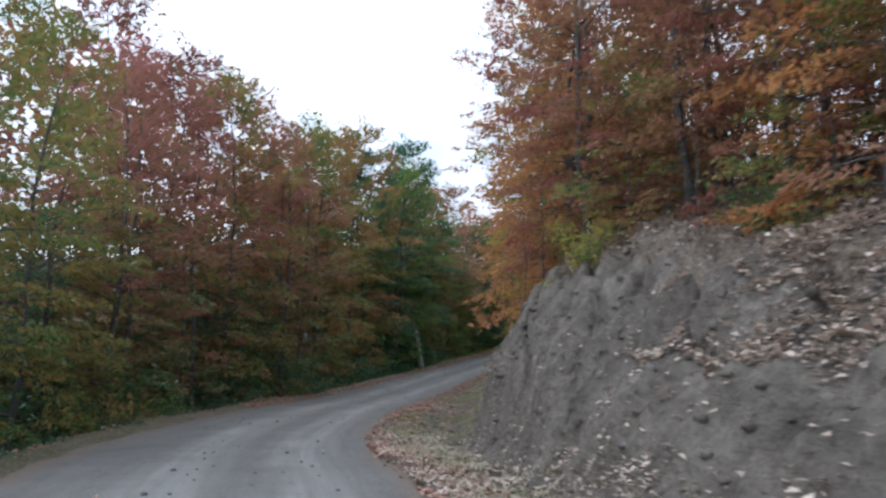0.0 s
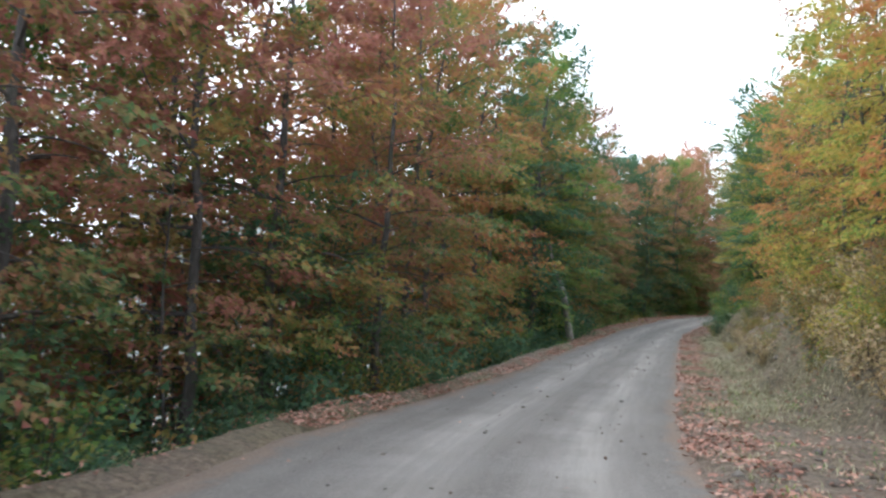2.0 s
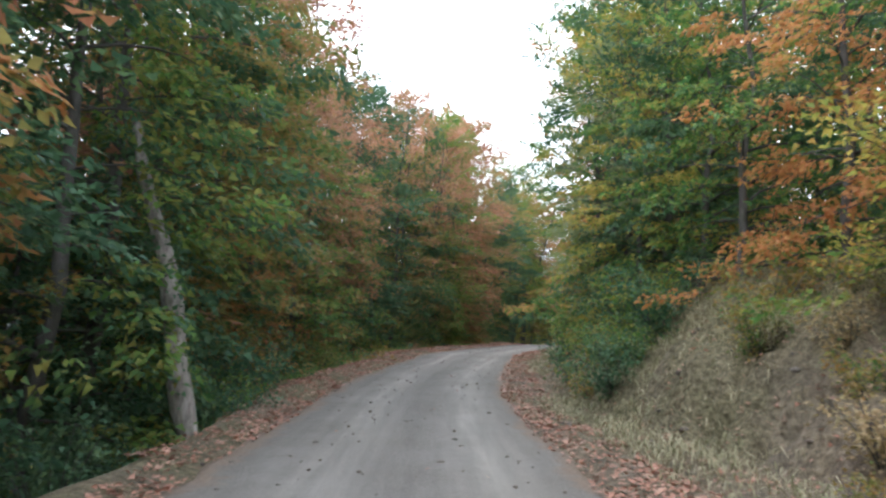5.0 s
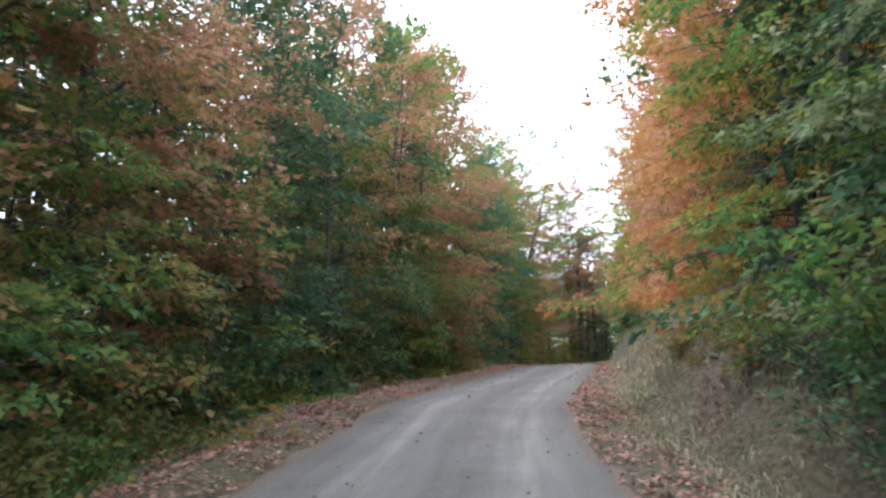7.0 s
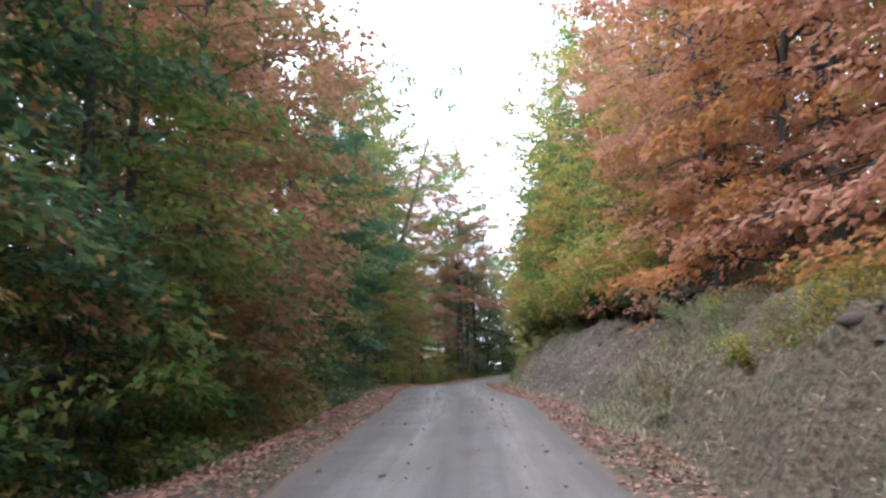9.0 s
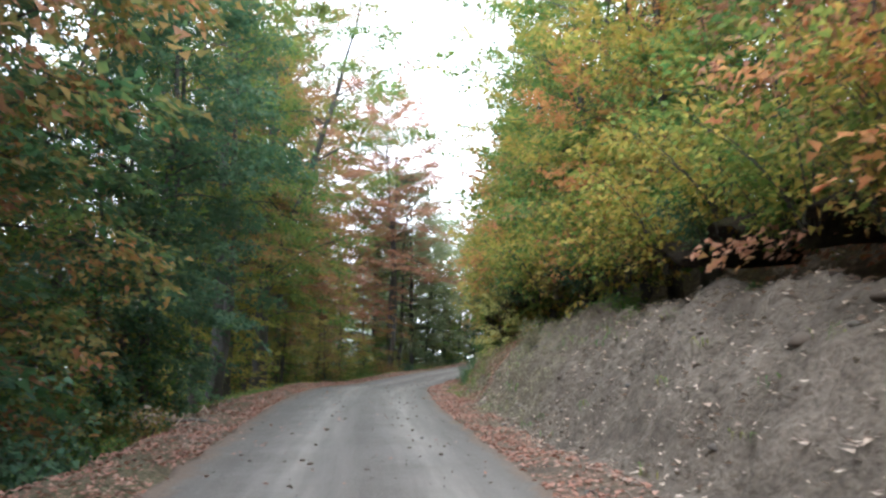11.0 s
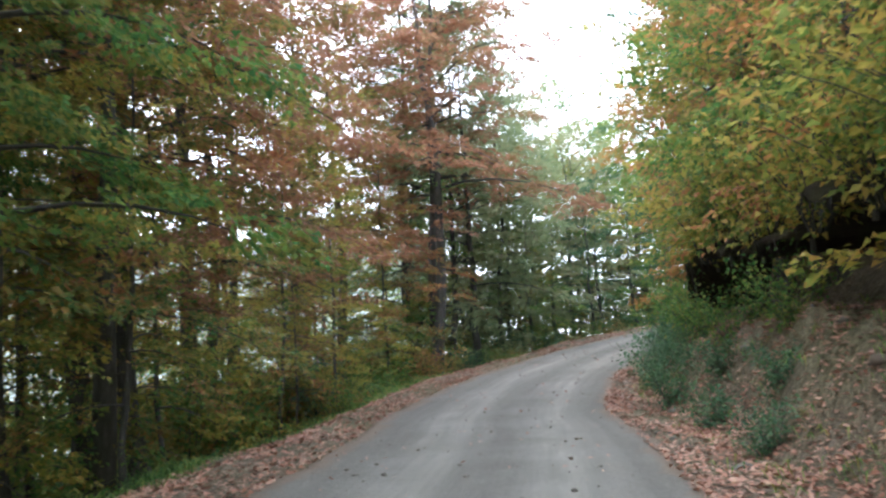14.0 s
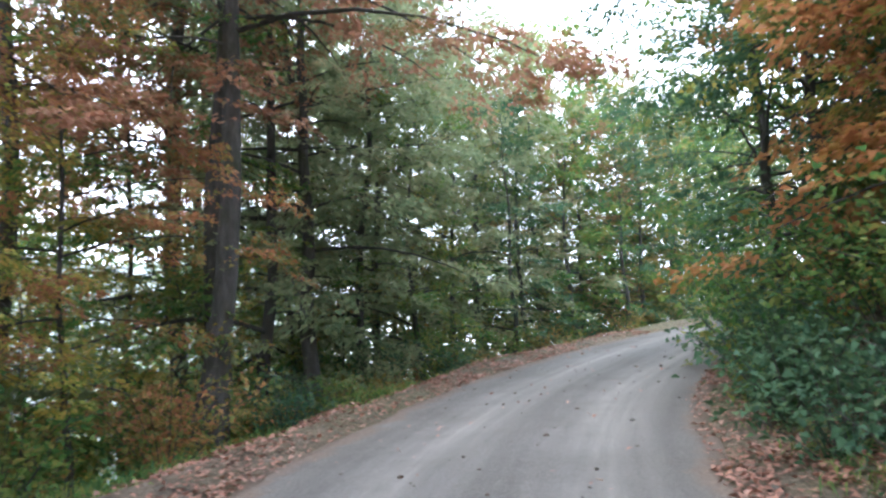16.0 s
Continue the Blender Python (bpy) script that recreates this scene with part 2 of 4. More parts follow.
def humus_material():
    """Dark crumbling topsoil, bound by roots."""
    m, n, l, b = material("humus", 0.97)
    tex = n.new("ShaderNodeTexCoord")
    f, g = noise_of(n, l, tex.outputs["Object"], 16, 6, 0.7), noise_of(n, l, tex.outputs["Object"], 2.2, 4)
    c = ramp(n, l, f, [(0.3, (0.02, 0.016, 0.013)), (0.55, (0.045, 0.035, 0.027)), (0.78, (0.09, 0.07, 0.052))])
    l.new(mix_of(n, l, ramp(n, l, g, [(0.45, (0, 0, 0)), (0.7, (0.6, 0.6, 0.6))]), c, (0.07, 0.075, 0.03)), b.inputs["Base Color"])
    bump_of(n, l, b, f, 1.0, 0.08)
    return m


SOIL, ROAD, STONE, HUMUS = ground_material(), road_material(), stone_material(), humus_material()


# ---- the plan: the road's line, and the ground beside it ----
def smooth_line(points, step):
    """A Catmull-Rom curve through the points, at even steps."""
    p = np.array(points, float)
    p = np.vstack([2 * p[0] - p[1], p, 2 * p[-1] - p[-2]])
    out = []
    for i in range(1, len(p) - 2):
        u = np.linspace(0, 1, 40, endpoint=False)[:, None]
        a, b, c, d = p[i - 1 : i + 3]
        out.append(0.5 * (2 * b + (c - a) * u + (2 * a - 5 * b + 4 * c - d) * u**2 + (3 * b - a - 3 * c + d) * u**3))
    q = np.vstack(out)
    run = np.concatenate([[0], np.cumsum(np.linalg.norm(np.diff(q[:, :2], axis=0), axis=1))])
    s = np.arange(0, run[-1], step)
    return np.stack([np.interp(s, run, q[:, k]) for k in range(3)], 1)


ROAD_POINTS = (
    (-0.41, -41.81, 0.00),
    (1.67, -21.92, 0.00),
    (1.25, -9.93, 0.00),
    (-0.15, -0.03, 0.00),
    (-1.78, 7.14, 0.07),
    (-3.09, 14.15, 0.05),
    (-3.13, 21.67, 0.13),
    (-1.94, 30.00, 0.34),
    (1.82, 48.83, 1.34),
    (3.74, 56.52, 1.87),
    (6.38, 64.05, 2.44),
    (8.00, 67.69, 2.77),
    (16.49, 84.35, 3.71),
    (20.04, 92.15, 3.96),
    (23.13, 99.01, 4.18),
    (26.35, 105.25, 4.37),
    (30.40, 111.40, 4.40),
    (32.13, 114.20, 4.44),
    (36.06, 118.72, 4.70),
    (40.80, 122.41, 5.12),
    (46.25, 124.94, 5.64),
    (53.09, 126.39, 6.26),
    (62.08, 126.69, 6.88),
    (82.07, 125.97, 7.58),
    (142.03, 123.80, 7.58),
)
STEP = 0.25
LINE = smooth_line(ROAD_POINTS, STEP)
S0 = -np.hypot(LINE[:, 0], LINE[:, 1]).argmin() * STEP
SMAX = S0 + (len(LINE) - 1) * STEP
tang = np.gradient(LINE[:, :2], axis=0)
tang /= np.linalg.norm(tang, axis=1)[:, None]
NORM = np.stack([tang[:, 1], -tang[:, 0]], 1)
pad = 160
wide_k = np.hanning(2 * pad + 1)
wide_k /= wide_k.sum()
WIDE = np.stack([np.convolve(np.pad(NORM[:, k], pad, mode="edge"), wide_k, "valid") for k in range(2)], 1)
WIDE /= np.linalg.norm(WIDE, axis=1)[:, None]
soft_k = np.hanning(41) / np.hanning(41).sum()
NORM = np.stack([np.convolve(np.pad(NORM[:, k], 20, mode="edge"), soft_k, "valid") for k in range(2)], 1)


def lattice(ix, iy, seed):
    h = (ix.astype(np.int64) * 374761393 + iy.astype(np.int64) * 668265263 + seed * 974711) & 0x7FFFFFFF
    h = ((h ^ (h >> 13)) * 1274126177) & 0x7FFFFFFF
    return ((h ^ (h >> 16)) & 0xFFFF) / 65535.0


def value_noise(x, y, seed=0, octaves=4, gain=0.5):
    x, y = np.broadcast_arrays(np.asarray(x, float), np.asarray(y, float))
    out, amp, tot = np.zeros(x.shape), 1.0, 0.0
    for o in range(octaves):
        ix, iy = np.floor(x), np.floor(y)
        fx, fy = x - ix, y - iy
        fx, fy = fx * fx * (3 - 2 * fx), fy * fy * (3 - 2 * fy)
        a, b = lattice(ix, iy, seed + o), lattice(ix + 1, iy, seed + o)
        c, d = lattice(ix, iy + 1, seed + o), lattice(ix + 1, iy + 1, seed + o)
        out += amp * ((a * (1 - fx) + b * fx) * (1 - fy) + (c * (1 - fx) + d * fx) * fy - 0.5)
        tot += amp
        x, y, amp = x * 2.03 + 17.1, y * 2.03 + 9.7, amp * gain
    return out / tot


# along the road: its half width, the cut bank's height and steepness, and how the left side falls
HALF = ((-30, 2.2), (0, 2), (12, 1.9), (32, 1.9), (50, 1.6), (70, 1.6), (87.1, 1.7), (116.7, 1.8), (212, 1.8))
HALF_LEFT = ((-30, 3), (0, 3), (16, 3), (24, 2.8), (32, 2.3), (50, 2), (70, 2.1), (87.1, 2.2), (102.9, 2.4), (116.7, 2.3), (212, 2))
BANK_H = ((-30, 2.2), (0, 2.2), (6, 2.4), (10, 2.9), (13, 3.5), (15, 3.5), (17, 3.9), (20, 3.2), (24, 2.4), (32, 2.5), (38, 3.2), (43, 3.4), (50, 2.6), (57, 2), (62, 1.9), (68, 2.4), (74.3, 2.9), (84.9, 2.9), (89.2, 3.3), (94.5, 3.8), (98, 3.6), (107, 3.5), (114, 3), (127.7, 2.4), (142, 1.7), (212, 1.5))
BANK_K = ((-30, 1.3), (0, 1.35), (8, 1.45), (11, 2.2), (15, 2.6), (17, 2.0), (20, 1.6), (26, 1.5), (31, 0.9), (38, 1.05), (48, 1), (57, 0.9), (74.3, 0.95), (89.2, 1.1), (97.7, 1.35), (105, 1.25), (116.7, 1.2), (212, 1))
FALL = ((-30, 0.35), (0, 0.3), (40, 0.32), (70, 0.3), (100, 0.32), (108, 0.28), (140, 0.28), (212, 0.3))
FOOT = ((-30, 0.75), (8, 0.75), (11, 1.35), (16, 1.6), (19, 2.2), (26, 2.3), (30, 1.6), (33, 1.35), (46, 1.5), (52, 0.9), (64, 0.75), (212, 0.75))
DROP = ((-30, 0.85), (98, 0.85), (106, 0.35), (136, 0.35), (146, 0.6), (212, 0.6))


VERGE = ((-30, 0.6), (0, 0.5), (30, 0.5), (46, 0.6), (56, 1.2), (62, 1.6), (72.1, 1.6), (80.7, 1.1), (98.8, 1), (107, 1.2), (133, 1.0), (142, 0.9), (212, 0.9))


def along(table, s):
    return np.interp(s, [a for a, _ in table], [b for _, b in table])


def half(s, d):
    """The road's half width, to the right or to the left of its line."""
    return np.where(np.asarray(d) >= 0, along(HALF, s), along(HALF_LEFT, s))


def soft_plus(x, w):
    return w * np.logaddexp(0, x / w)


NOTCH = 1.5


def brow_at(s):
    """How far up the bank, from its foot, the hollow under the overhanging turf begins."""
    return np.interp(s, (100, 106), (0.64, 0.46)) * along(BANK_H, s) / along(BANK_K, s)


def gap_at(s):
    """How high the hollow stands open under the turf."""
    return np.interp(s, (98, 105), (0.5, 1.1))


def under(s):
    """1 where the turf overhangs a hollow along the bank's crest."""
    s = np.asarray(s, float)
    return np.clip((s - 86) / 2, 0, 1) * np.clip((129 - s) / 3, 0, 1) + np.clip((s - 39) / 2, 0, 1) * np.clip((47 - s) / 2, 0, 1)


def cells(x, y, seed):
    """Distance between the nearest and the second nearest of scattered points: small along cracks."""
    ix, iy = np.floor(x), np.floor(y)
    near = np.full(x.shape, 9.0)
    second = near.copy()
    for i in (-1, 0, 1):
        for j in (-1, 0, 1):
            q = np.hypot(ix + i + lattice(ix + i, iy + j, seed) - x, iy + j + lattice(ix + i, iy + j, seed + 5) - y)
            second = np.minimum(second, np.maximum(near, q))
            near = np.minimum(near, q)
    return second - near


def relief(s, d):
    """Height over the road's line at s metres along it and d metres to the right of it."""
    s, d = np.broadcast_arrays(np.asarray(s, float), np.asarray(d, float))
    w = half(s, d)
    H, k = along(BANK_H, s), along(BANK_K, s)
    r = np.maximum(d - w - along(FOOT, s), 0)
    brow = brow_at(s)
    r = np.where(r > brow, np.maximum(brow, r - NOTCH * under(s)), r)
    right = H * np.tanh(r * k / H) * np.clip(r * 1.5, 0, 1) + 0.3 * soft_plus(r - 1.3 * H / k, 0.6)
    right = np.where(r > 45, right + 0.1 * (45 - r), right)
    x = np.maximum(-d - w - along(VERGE, s), 0)
    left = -along(FALL, s) * soft_plus(x - 0.6, 0.5) + along(FALL, s) * soft_plus(np.full_like(x, -0.6), 0.5)
    left = left - along(DROP, s) * (1 - np.exp(-x / 1.1)) - 0.32 * soft_plus(x - 12, 2.0)
    left = np.where(left < -40, -40 + 0.55 * (left + 40), left)
    left = left + 0.12 * np.exp(-(((-d - w - 0.55) / 0.4) ** 2)) * (d < 0)
    off = np.clip((np.abs(d) - w - 0.1) / 1.2, 0, 1)
    x_, y_ = s * 1.0, d * 1.0
    rough = 0.9 * value_noise(x_ / 3.2, y_ / 2.2, 3, 4) + 0.35 * value_noise(x_ / 0.7, y_ / 0.6, 9, 3)
    bank = np.clip(r / 0.6, 0, 1) * np.clip((7 - r) / 4, 0, 1)
    gully = 0.7 * np.abs(value_noise(s / 1.1 + d * 0.8, d / 2.0, 21, 4, 0.6)) + 0.12 * np.abs(value_noise(s / 0.35, d / 0.5, 23, 3, 0.6)) + 1.0 * value_noise(s / 1.5 + 0.5 * d, d / 1.0, 31, 4, 0.55) - 0.35 * np.clip(value_noise(s / 0.9 + 0.9 * d, d / 0.6, 65, 3) * 5 - 0.7, 0, 1) - 0.1
    wx, wy = s + 0.5 * value_noise(s / 0.6, d / 0.6, 77, 3), d + 0.5 * value_noise(s / 0.6, d / 0.6, 78, 3)
    crack = np.clip(1 - 6 * cells(wx / 1.3, wy / 0.9, 83), 0, 1) * np.clip(value_noise(s / 1.5, d / 1.2, 85, 2) * 5 + 0.35, 0, 1)
    gully = gully - 0.65 * crack + 0.14 * np.clip(2 * cells(wx / 0.62 + 0.5 * d, wy / 0.5, 87), 0, 1) - 0.06
    gully = gully * (1 - 0.45 * under(s))
    return right + left + off * rough * 0.55 + bank * gully - 0.03 * (np.abs(d) / np.maximum(w, 0.1)).clip(0, 1.3) ** 2


def spot(s, d):
    """The place in the world of s, d: on the ground."""
    s, d = np.broadcast_arrays(np.asarray(s, float), np.asarray(d, float))
    f = np.clip((s - S0) / STEP, 0, len(LINE) - 1.001)
    i = f.astype(int)
    t = (f - i)[..., None]
    c = LINE[i] * (1 - t) + LINE[i + 1] * t
    n = NORM[i] * (1 - t) + NORM[i + 1] * t
    q = WIDE[i] * (1 - t) + WIDE[i + 1] * t
    near = np.clip(d, -9, 9)
    xy = c[..., :2] + n * near[..., None] + q * (d - near)[..., None]
    return np.concatenate([xy, (c[..., 2] + relief(s, d))[..., None]], -1)


def mesh_of(name, verts, faces, mat, smooth=False):
    """A mesh from whole arrays; faces is one array with as many columns as each face has corners."""
    me = bpy.data.meshes.new(name)
    faces = np.asarray(faces, np.int32)
    k = faces.shape[1]
    me.vertices.add(len(verts))
    me.vertices.foreach_set("co", np.asarray(verts, np.float32).ravel())
    me.loops.add(faces.size)
    me.loops.foreach_set("vertex_index", faces.ravel())
    me.polygons.add(len(faces))
    me.polygons.foreach_set("loop_start", np.arange(len(faces), dtype=np.int32) * k)
    if smooth:
        me.polygons.foreach_set("use_smooth", np.ones(len(faces), bool))
    me.update(calc_edges=True)
    me.materials.append(mat)
    return me


def grid_faces(rows, cols):
    i = np.arange(rows - 1)[:, None] * cols + np.arange(cols - 1)[None, :]
    return np.stack([i, i + 1, i + cols + 1, i + cols], -1).reshape(-1, 4)


def build_ground():
    ss = np.concatenate([np.arange(S0, -8, 4.0), np.arange(-8, -1, 0.3), np.arange(-1, 27, 0.08), np.arange(27, 84, 0.25), np.arange(84, 124, 0.14), np.arange(124, 140, 0.3), np.arange(140, SMAX, 3.0)])
    right = np.concatenate([np.arange(1.9, 7, 0.085), np.arange(7, 10, 0.25), np.arange(10, 20, 1.0), np.arange(20, 60, 5), [70, 100, 160]])
    left = np.concatenate([np.arange(2.0, 6.5, 0.25), np.arange(6.5, 20, 1.0), np.arange(20, 70, 5), [80, 120, 200, 400, 900]])
    d = np.concatenate([-left[::-1], np.arange(-1.6, 1.9, 0.4), right])
    S, D = np.meshgrid(ss, d, indexing="ij")
    v = spot(S, D)
    w = half(S, D)
    v[..., 2] -= 0.05 * (np.abs(D) < w + 0.1)
    me = mesh_of("ground", v.reshape(-1, 3), grid_faces(len(ss), len(d)), SOIL, True)
    cover = np.zeros((S.size, 4), np.float32)
    bare = np.exp(-((np.maximum(np.abs(S - 12) - 10, 0) / 5) ** 2)) + np.exp(-(((S - 94) / 9) ** 2))
    face = (D > w + along(FOOT, S)) & (D < w + along(FOOT, S) + 0.1 + 1.2 * along(BANK_H, S) / along(BANK_K, S))
    cover[:, 0] = np.where(face, 1 - 0.85 * np.clip(bare, 0, 1), 1.0).ravel()
    cover[:, 1] = np.where(D > 0, 0.9 * (1 - np.clip(bare, 0, 1)), 0.8).ravel()
    cover[:, 3] = 1
    at = me.color_attributes.new("cover", "FLOAT_COLOR", "POINT")
    at.data.foreach_set("color", cover.ravel())
    tagged(new("ground", me), "forest floor of brown soil, moss and fallen leaves", "ground", kind="structure")


def build_road():
    ss = np.arange(S0 + 1, SMAX - 1, 0.3)
    u = np.concatenate([[-1, -0.97, -0.93, -0.88, -0.82], np.linspace(-0.74, 0.74, 11), [0.82, 0.88, 0.93, 0.97, 1]])
    S, U = np.meshgrid(ss, u, indexing="ij")
    w = half(S, U) + 0.3 * value_noise(S / 0.8, U * 0 + np.sign(U) * 5, 41, 3)
    D = U * w
    v = spot(S, D)
    v[..., 2] = spot(S, 0 * D)[..., 2] - 0.03 * U**2 + 0.004 + 0.014 * value_noise(S / 7.0, D / 0.4, 51, 2) - 0.02 * np.exp(-(((np.abs(D) - 0.78) / 0.22) ** 2))
    v[:, (0, -1), 2] -= 0.08
    f = grid_faces(len(ss), len(u))
    me = mesh_of("road", v.reshape(-1, 3), f, ROAD, True)
    uv = me.uv_layers.new(name="UVMap")
    flat = np.stack([D.ravel(), S.ravel()], 1)
    uv.data.foreach_set("uv", flat[f.ravel()].astype(np.float32).ravel())
    at = me.attributes.new("verge", "FLOAT", "POINT")
    at.data.foreach_set("value", np.clip((np.abs(U) - 0.7) / 0.3, 0, 1).astype(np.float32).ravel())
    tagged(new("road", me), "narrow grey gravel forest road with faint wheel tracks", "road", kind="structure")


def build_haze_backdrop():
    """The valley's far side, beyond the falling slope: a backdrop with painted, glowing haze."""
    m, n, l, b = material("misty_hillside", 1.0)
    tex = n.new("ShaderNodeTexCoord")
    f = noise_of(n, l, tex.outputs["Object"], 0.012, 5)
    # pale emission stands in for the haze over the distance
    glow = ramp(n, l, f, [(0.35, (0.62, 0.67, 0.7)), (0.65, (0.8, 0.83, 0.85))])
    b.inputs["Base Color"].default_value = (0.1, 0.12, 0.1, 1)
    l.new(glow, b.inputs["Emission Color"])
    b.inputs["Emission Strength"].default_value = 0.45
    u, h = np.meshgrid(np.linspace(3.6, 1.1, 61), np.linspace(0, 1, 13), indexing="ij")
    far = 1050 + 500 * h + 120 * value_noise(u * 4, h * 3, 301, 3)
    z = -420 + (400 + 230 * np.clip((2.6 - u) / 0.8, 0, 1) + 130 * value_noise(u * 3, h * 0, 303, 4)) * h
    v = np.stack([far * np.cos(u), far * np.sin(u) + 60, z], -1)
    tagged(new("far_hillside", mesh_of("far_hillside", v.reshape(-1, 3), grid_faces(61, 13), m, True)), "backdrop hillside with its haze painted as a pale glow", "hill", kind="structure")


def build_overhang(a, z, number):
    """A lip of turf and roots that hangs over the hollow along the bank's crest."""
    rng = np.random.default_rng(number)
    ss = np.arange(a, z, 0.12)
    ring = np.array([(1.5, 0.42), (0.9, 0.34), (0.35, 0.24), (0.0, 0.1), (-0.05, 0.03), (0.1, 0.0), (0.6, 0.02), (1.5, 0.1)])
    S, K = np.meshgrid(ss, np.arange(len(ring)), indexing="ij")
    ragged = 0.5 * value_noise(ss / 0.7, ss * 0, 12, 4)[:, None]
    out = ring[K, 0] + ragged * (ring[K, 0] < 0.5) + 0.22 * value_noise(S / 0.6, K * 1.3, 14, 3)
    up = ring[K, 1] + 0.25 * value_noise(S / 1.2, K * 0.4, 15, 3) + 0.12 * value_noise(S / 0.4, K * 1.7, 16, 3)
    foot = along(HALF, S) + along(FOOT, S) + brow_at(S)
    floor_ = spot(S, foot + NOTCH + 0.25)
    v = spot(S, foot + out)
    v[..., 2] = floor_[..., 2] + gap_at(S) + up
    v[..., 2] -= 0.9 * (1 - np.clip((S - a) / 1.2, 0, 1) * np.clip((z - S) / 1.2, 0, 1))
    root = new("bank_overhang")
    turf = new("turf", mesh_of("turf", v.reshape(-1, 3), grid_faces(len(ss), len(ring)), HUMUS, True))
    turf.parent = root
    for k in range(int((z - a) * 4)):
        i = rng.integers(8, len(ss) - 8)
        p = v[i, 4] + [0, 0, 0.02]
        L = rng.uniform(0.15, 0.4)
        u = np.linspace(0, 1, 5)[:, None]
        bend = rng.normal(0, 0.25, 3) * [1, 1, 0.1]
        strand = new("hanging_root", mesh_of("hanging_root", *tube(p + bend * L * u**1.5 - np.array([0, 0, 1]) * L * u, np.linspace(0.007, 0.002, 5), 4), BARK, True))
        strand.parent = root
    tagged(root, "lip of dark turf and hanging roots over the bank's crest", "bank edge", kind="structure")


build_ground()
build_road()
build_haze_backdrop()



# ---- trees ----
def unit(v):
    return v / np.maximum(np.linalg.norm(v, axis=-1, keepdims=True), 1e-9)


def joined(pieces):
    vs, fs, n = [], [], 0
    for v, f in pieces:
        vs.append(v)
        fs.append(f + n)
        n += len(v)
    return np.vstack(vs), np.vstack(fs)


def blades(rng, base, along_, normal, size, simple=False):
    """Leaf blades, each two triangles folded on the midrib: base points, directions, face normals and lengths."""
    n = len(base)
    along_ = unit(along_)
    side = unit(np.cross(normal, along_))
    up = np.cross(along_, side)
    size = size[:, None]
    fold = rng.uniform(0.02, 0.16, (n, 1)) * size
    mid = base + along_ * size * 0.45
    if simple == "half":
        k = rng.random(n) < 0.14
        a = blades(rng, base[k], along_[k], normal[k], size[k, 0])
        b = blades(rng, base[~k], along_[~k], normal[~k], size[~k, 0], True)
        return joined([a, b])
    if simple:
        v = np.stack([base - side * size * 0.2, base + along_ * size, base + along_ * size * 0.3 + side * size * 0.42 + up * fold], 1)
        return v.reshape(-1, 3), np.arange(n * 3).reshape(-1, 3)
    v = np.stack([base, mid + side * size * 0.31 + up * fold, base + along_ * size - up * fold * rng.uniform(0, 1.5, (n, 1)), mid - side * size * 0.31 + up * fold], 1)
    i = np.arange(n)[:, None] * 4
    f = np.concatenate([i + [0, 2, 1], i + [0, 3, 2]], 1).reshape(-1, 3)
    return v.reshape(-1, 3), f


def tube(points, radii, sides):
    p, r = np.asarray(points, float), np.asarray(radii, float)
    t = unit(np.gradient(p, axis=0))
    a = unit(np.cross(t, np.where(np.abs(t[:, 2:]) > 0.9, [[1.0, 0, 0]], [[0, 0, 1.0]])))
    b = np.cross(t, a)
    ang = np.arange(sides) * 2 * np.pi / sides
    v = p[:, None] + r[:, None, None] * (a[:, None] * np.cos(ang)[None, :, None] + b[:, None] * np.sin(ang)[None, :, None])
    m = len(p)
    i = np.arange(m - 1)[:, None] * sides
    j = np.arange(sides)[None, :]
    k = (j + 1) % sides
    f = np.stack([i + j, i + k, i + sides + k, i + sides + j], -1).reshape(-1, 4)
    return v.reshape(-1, 3), f


build_overhang(86.5, 125.6, 201)
build_overhang(39.5, 46.5, 202)


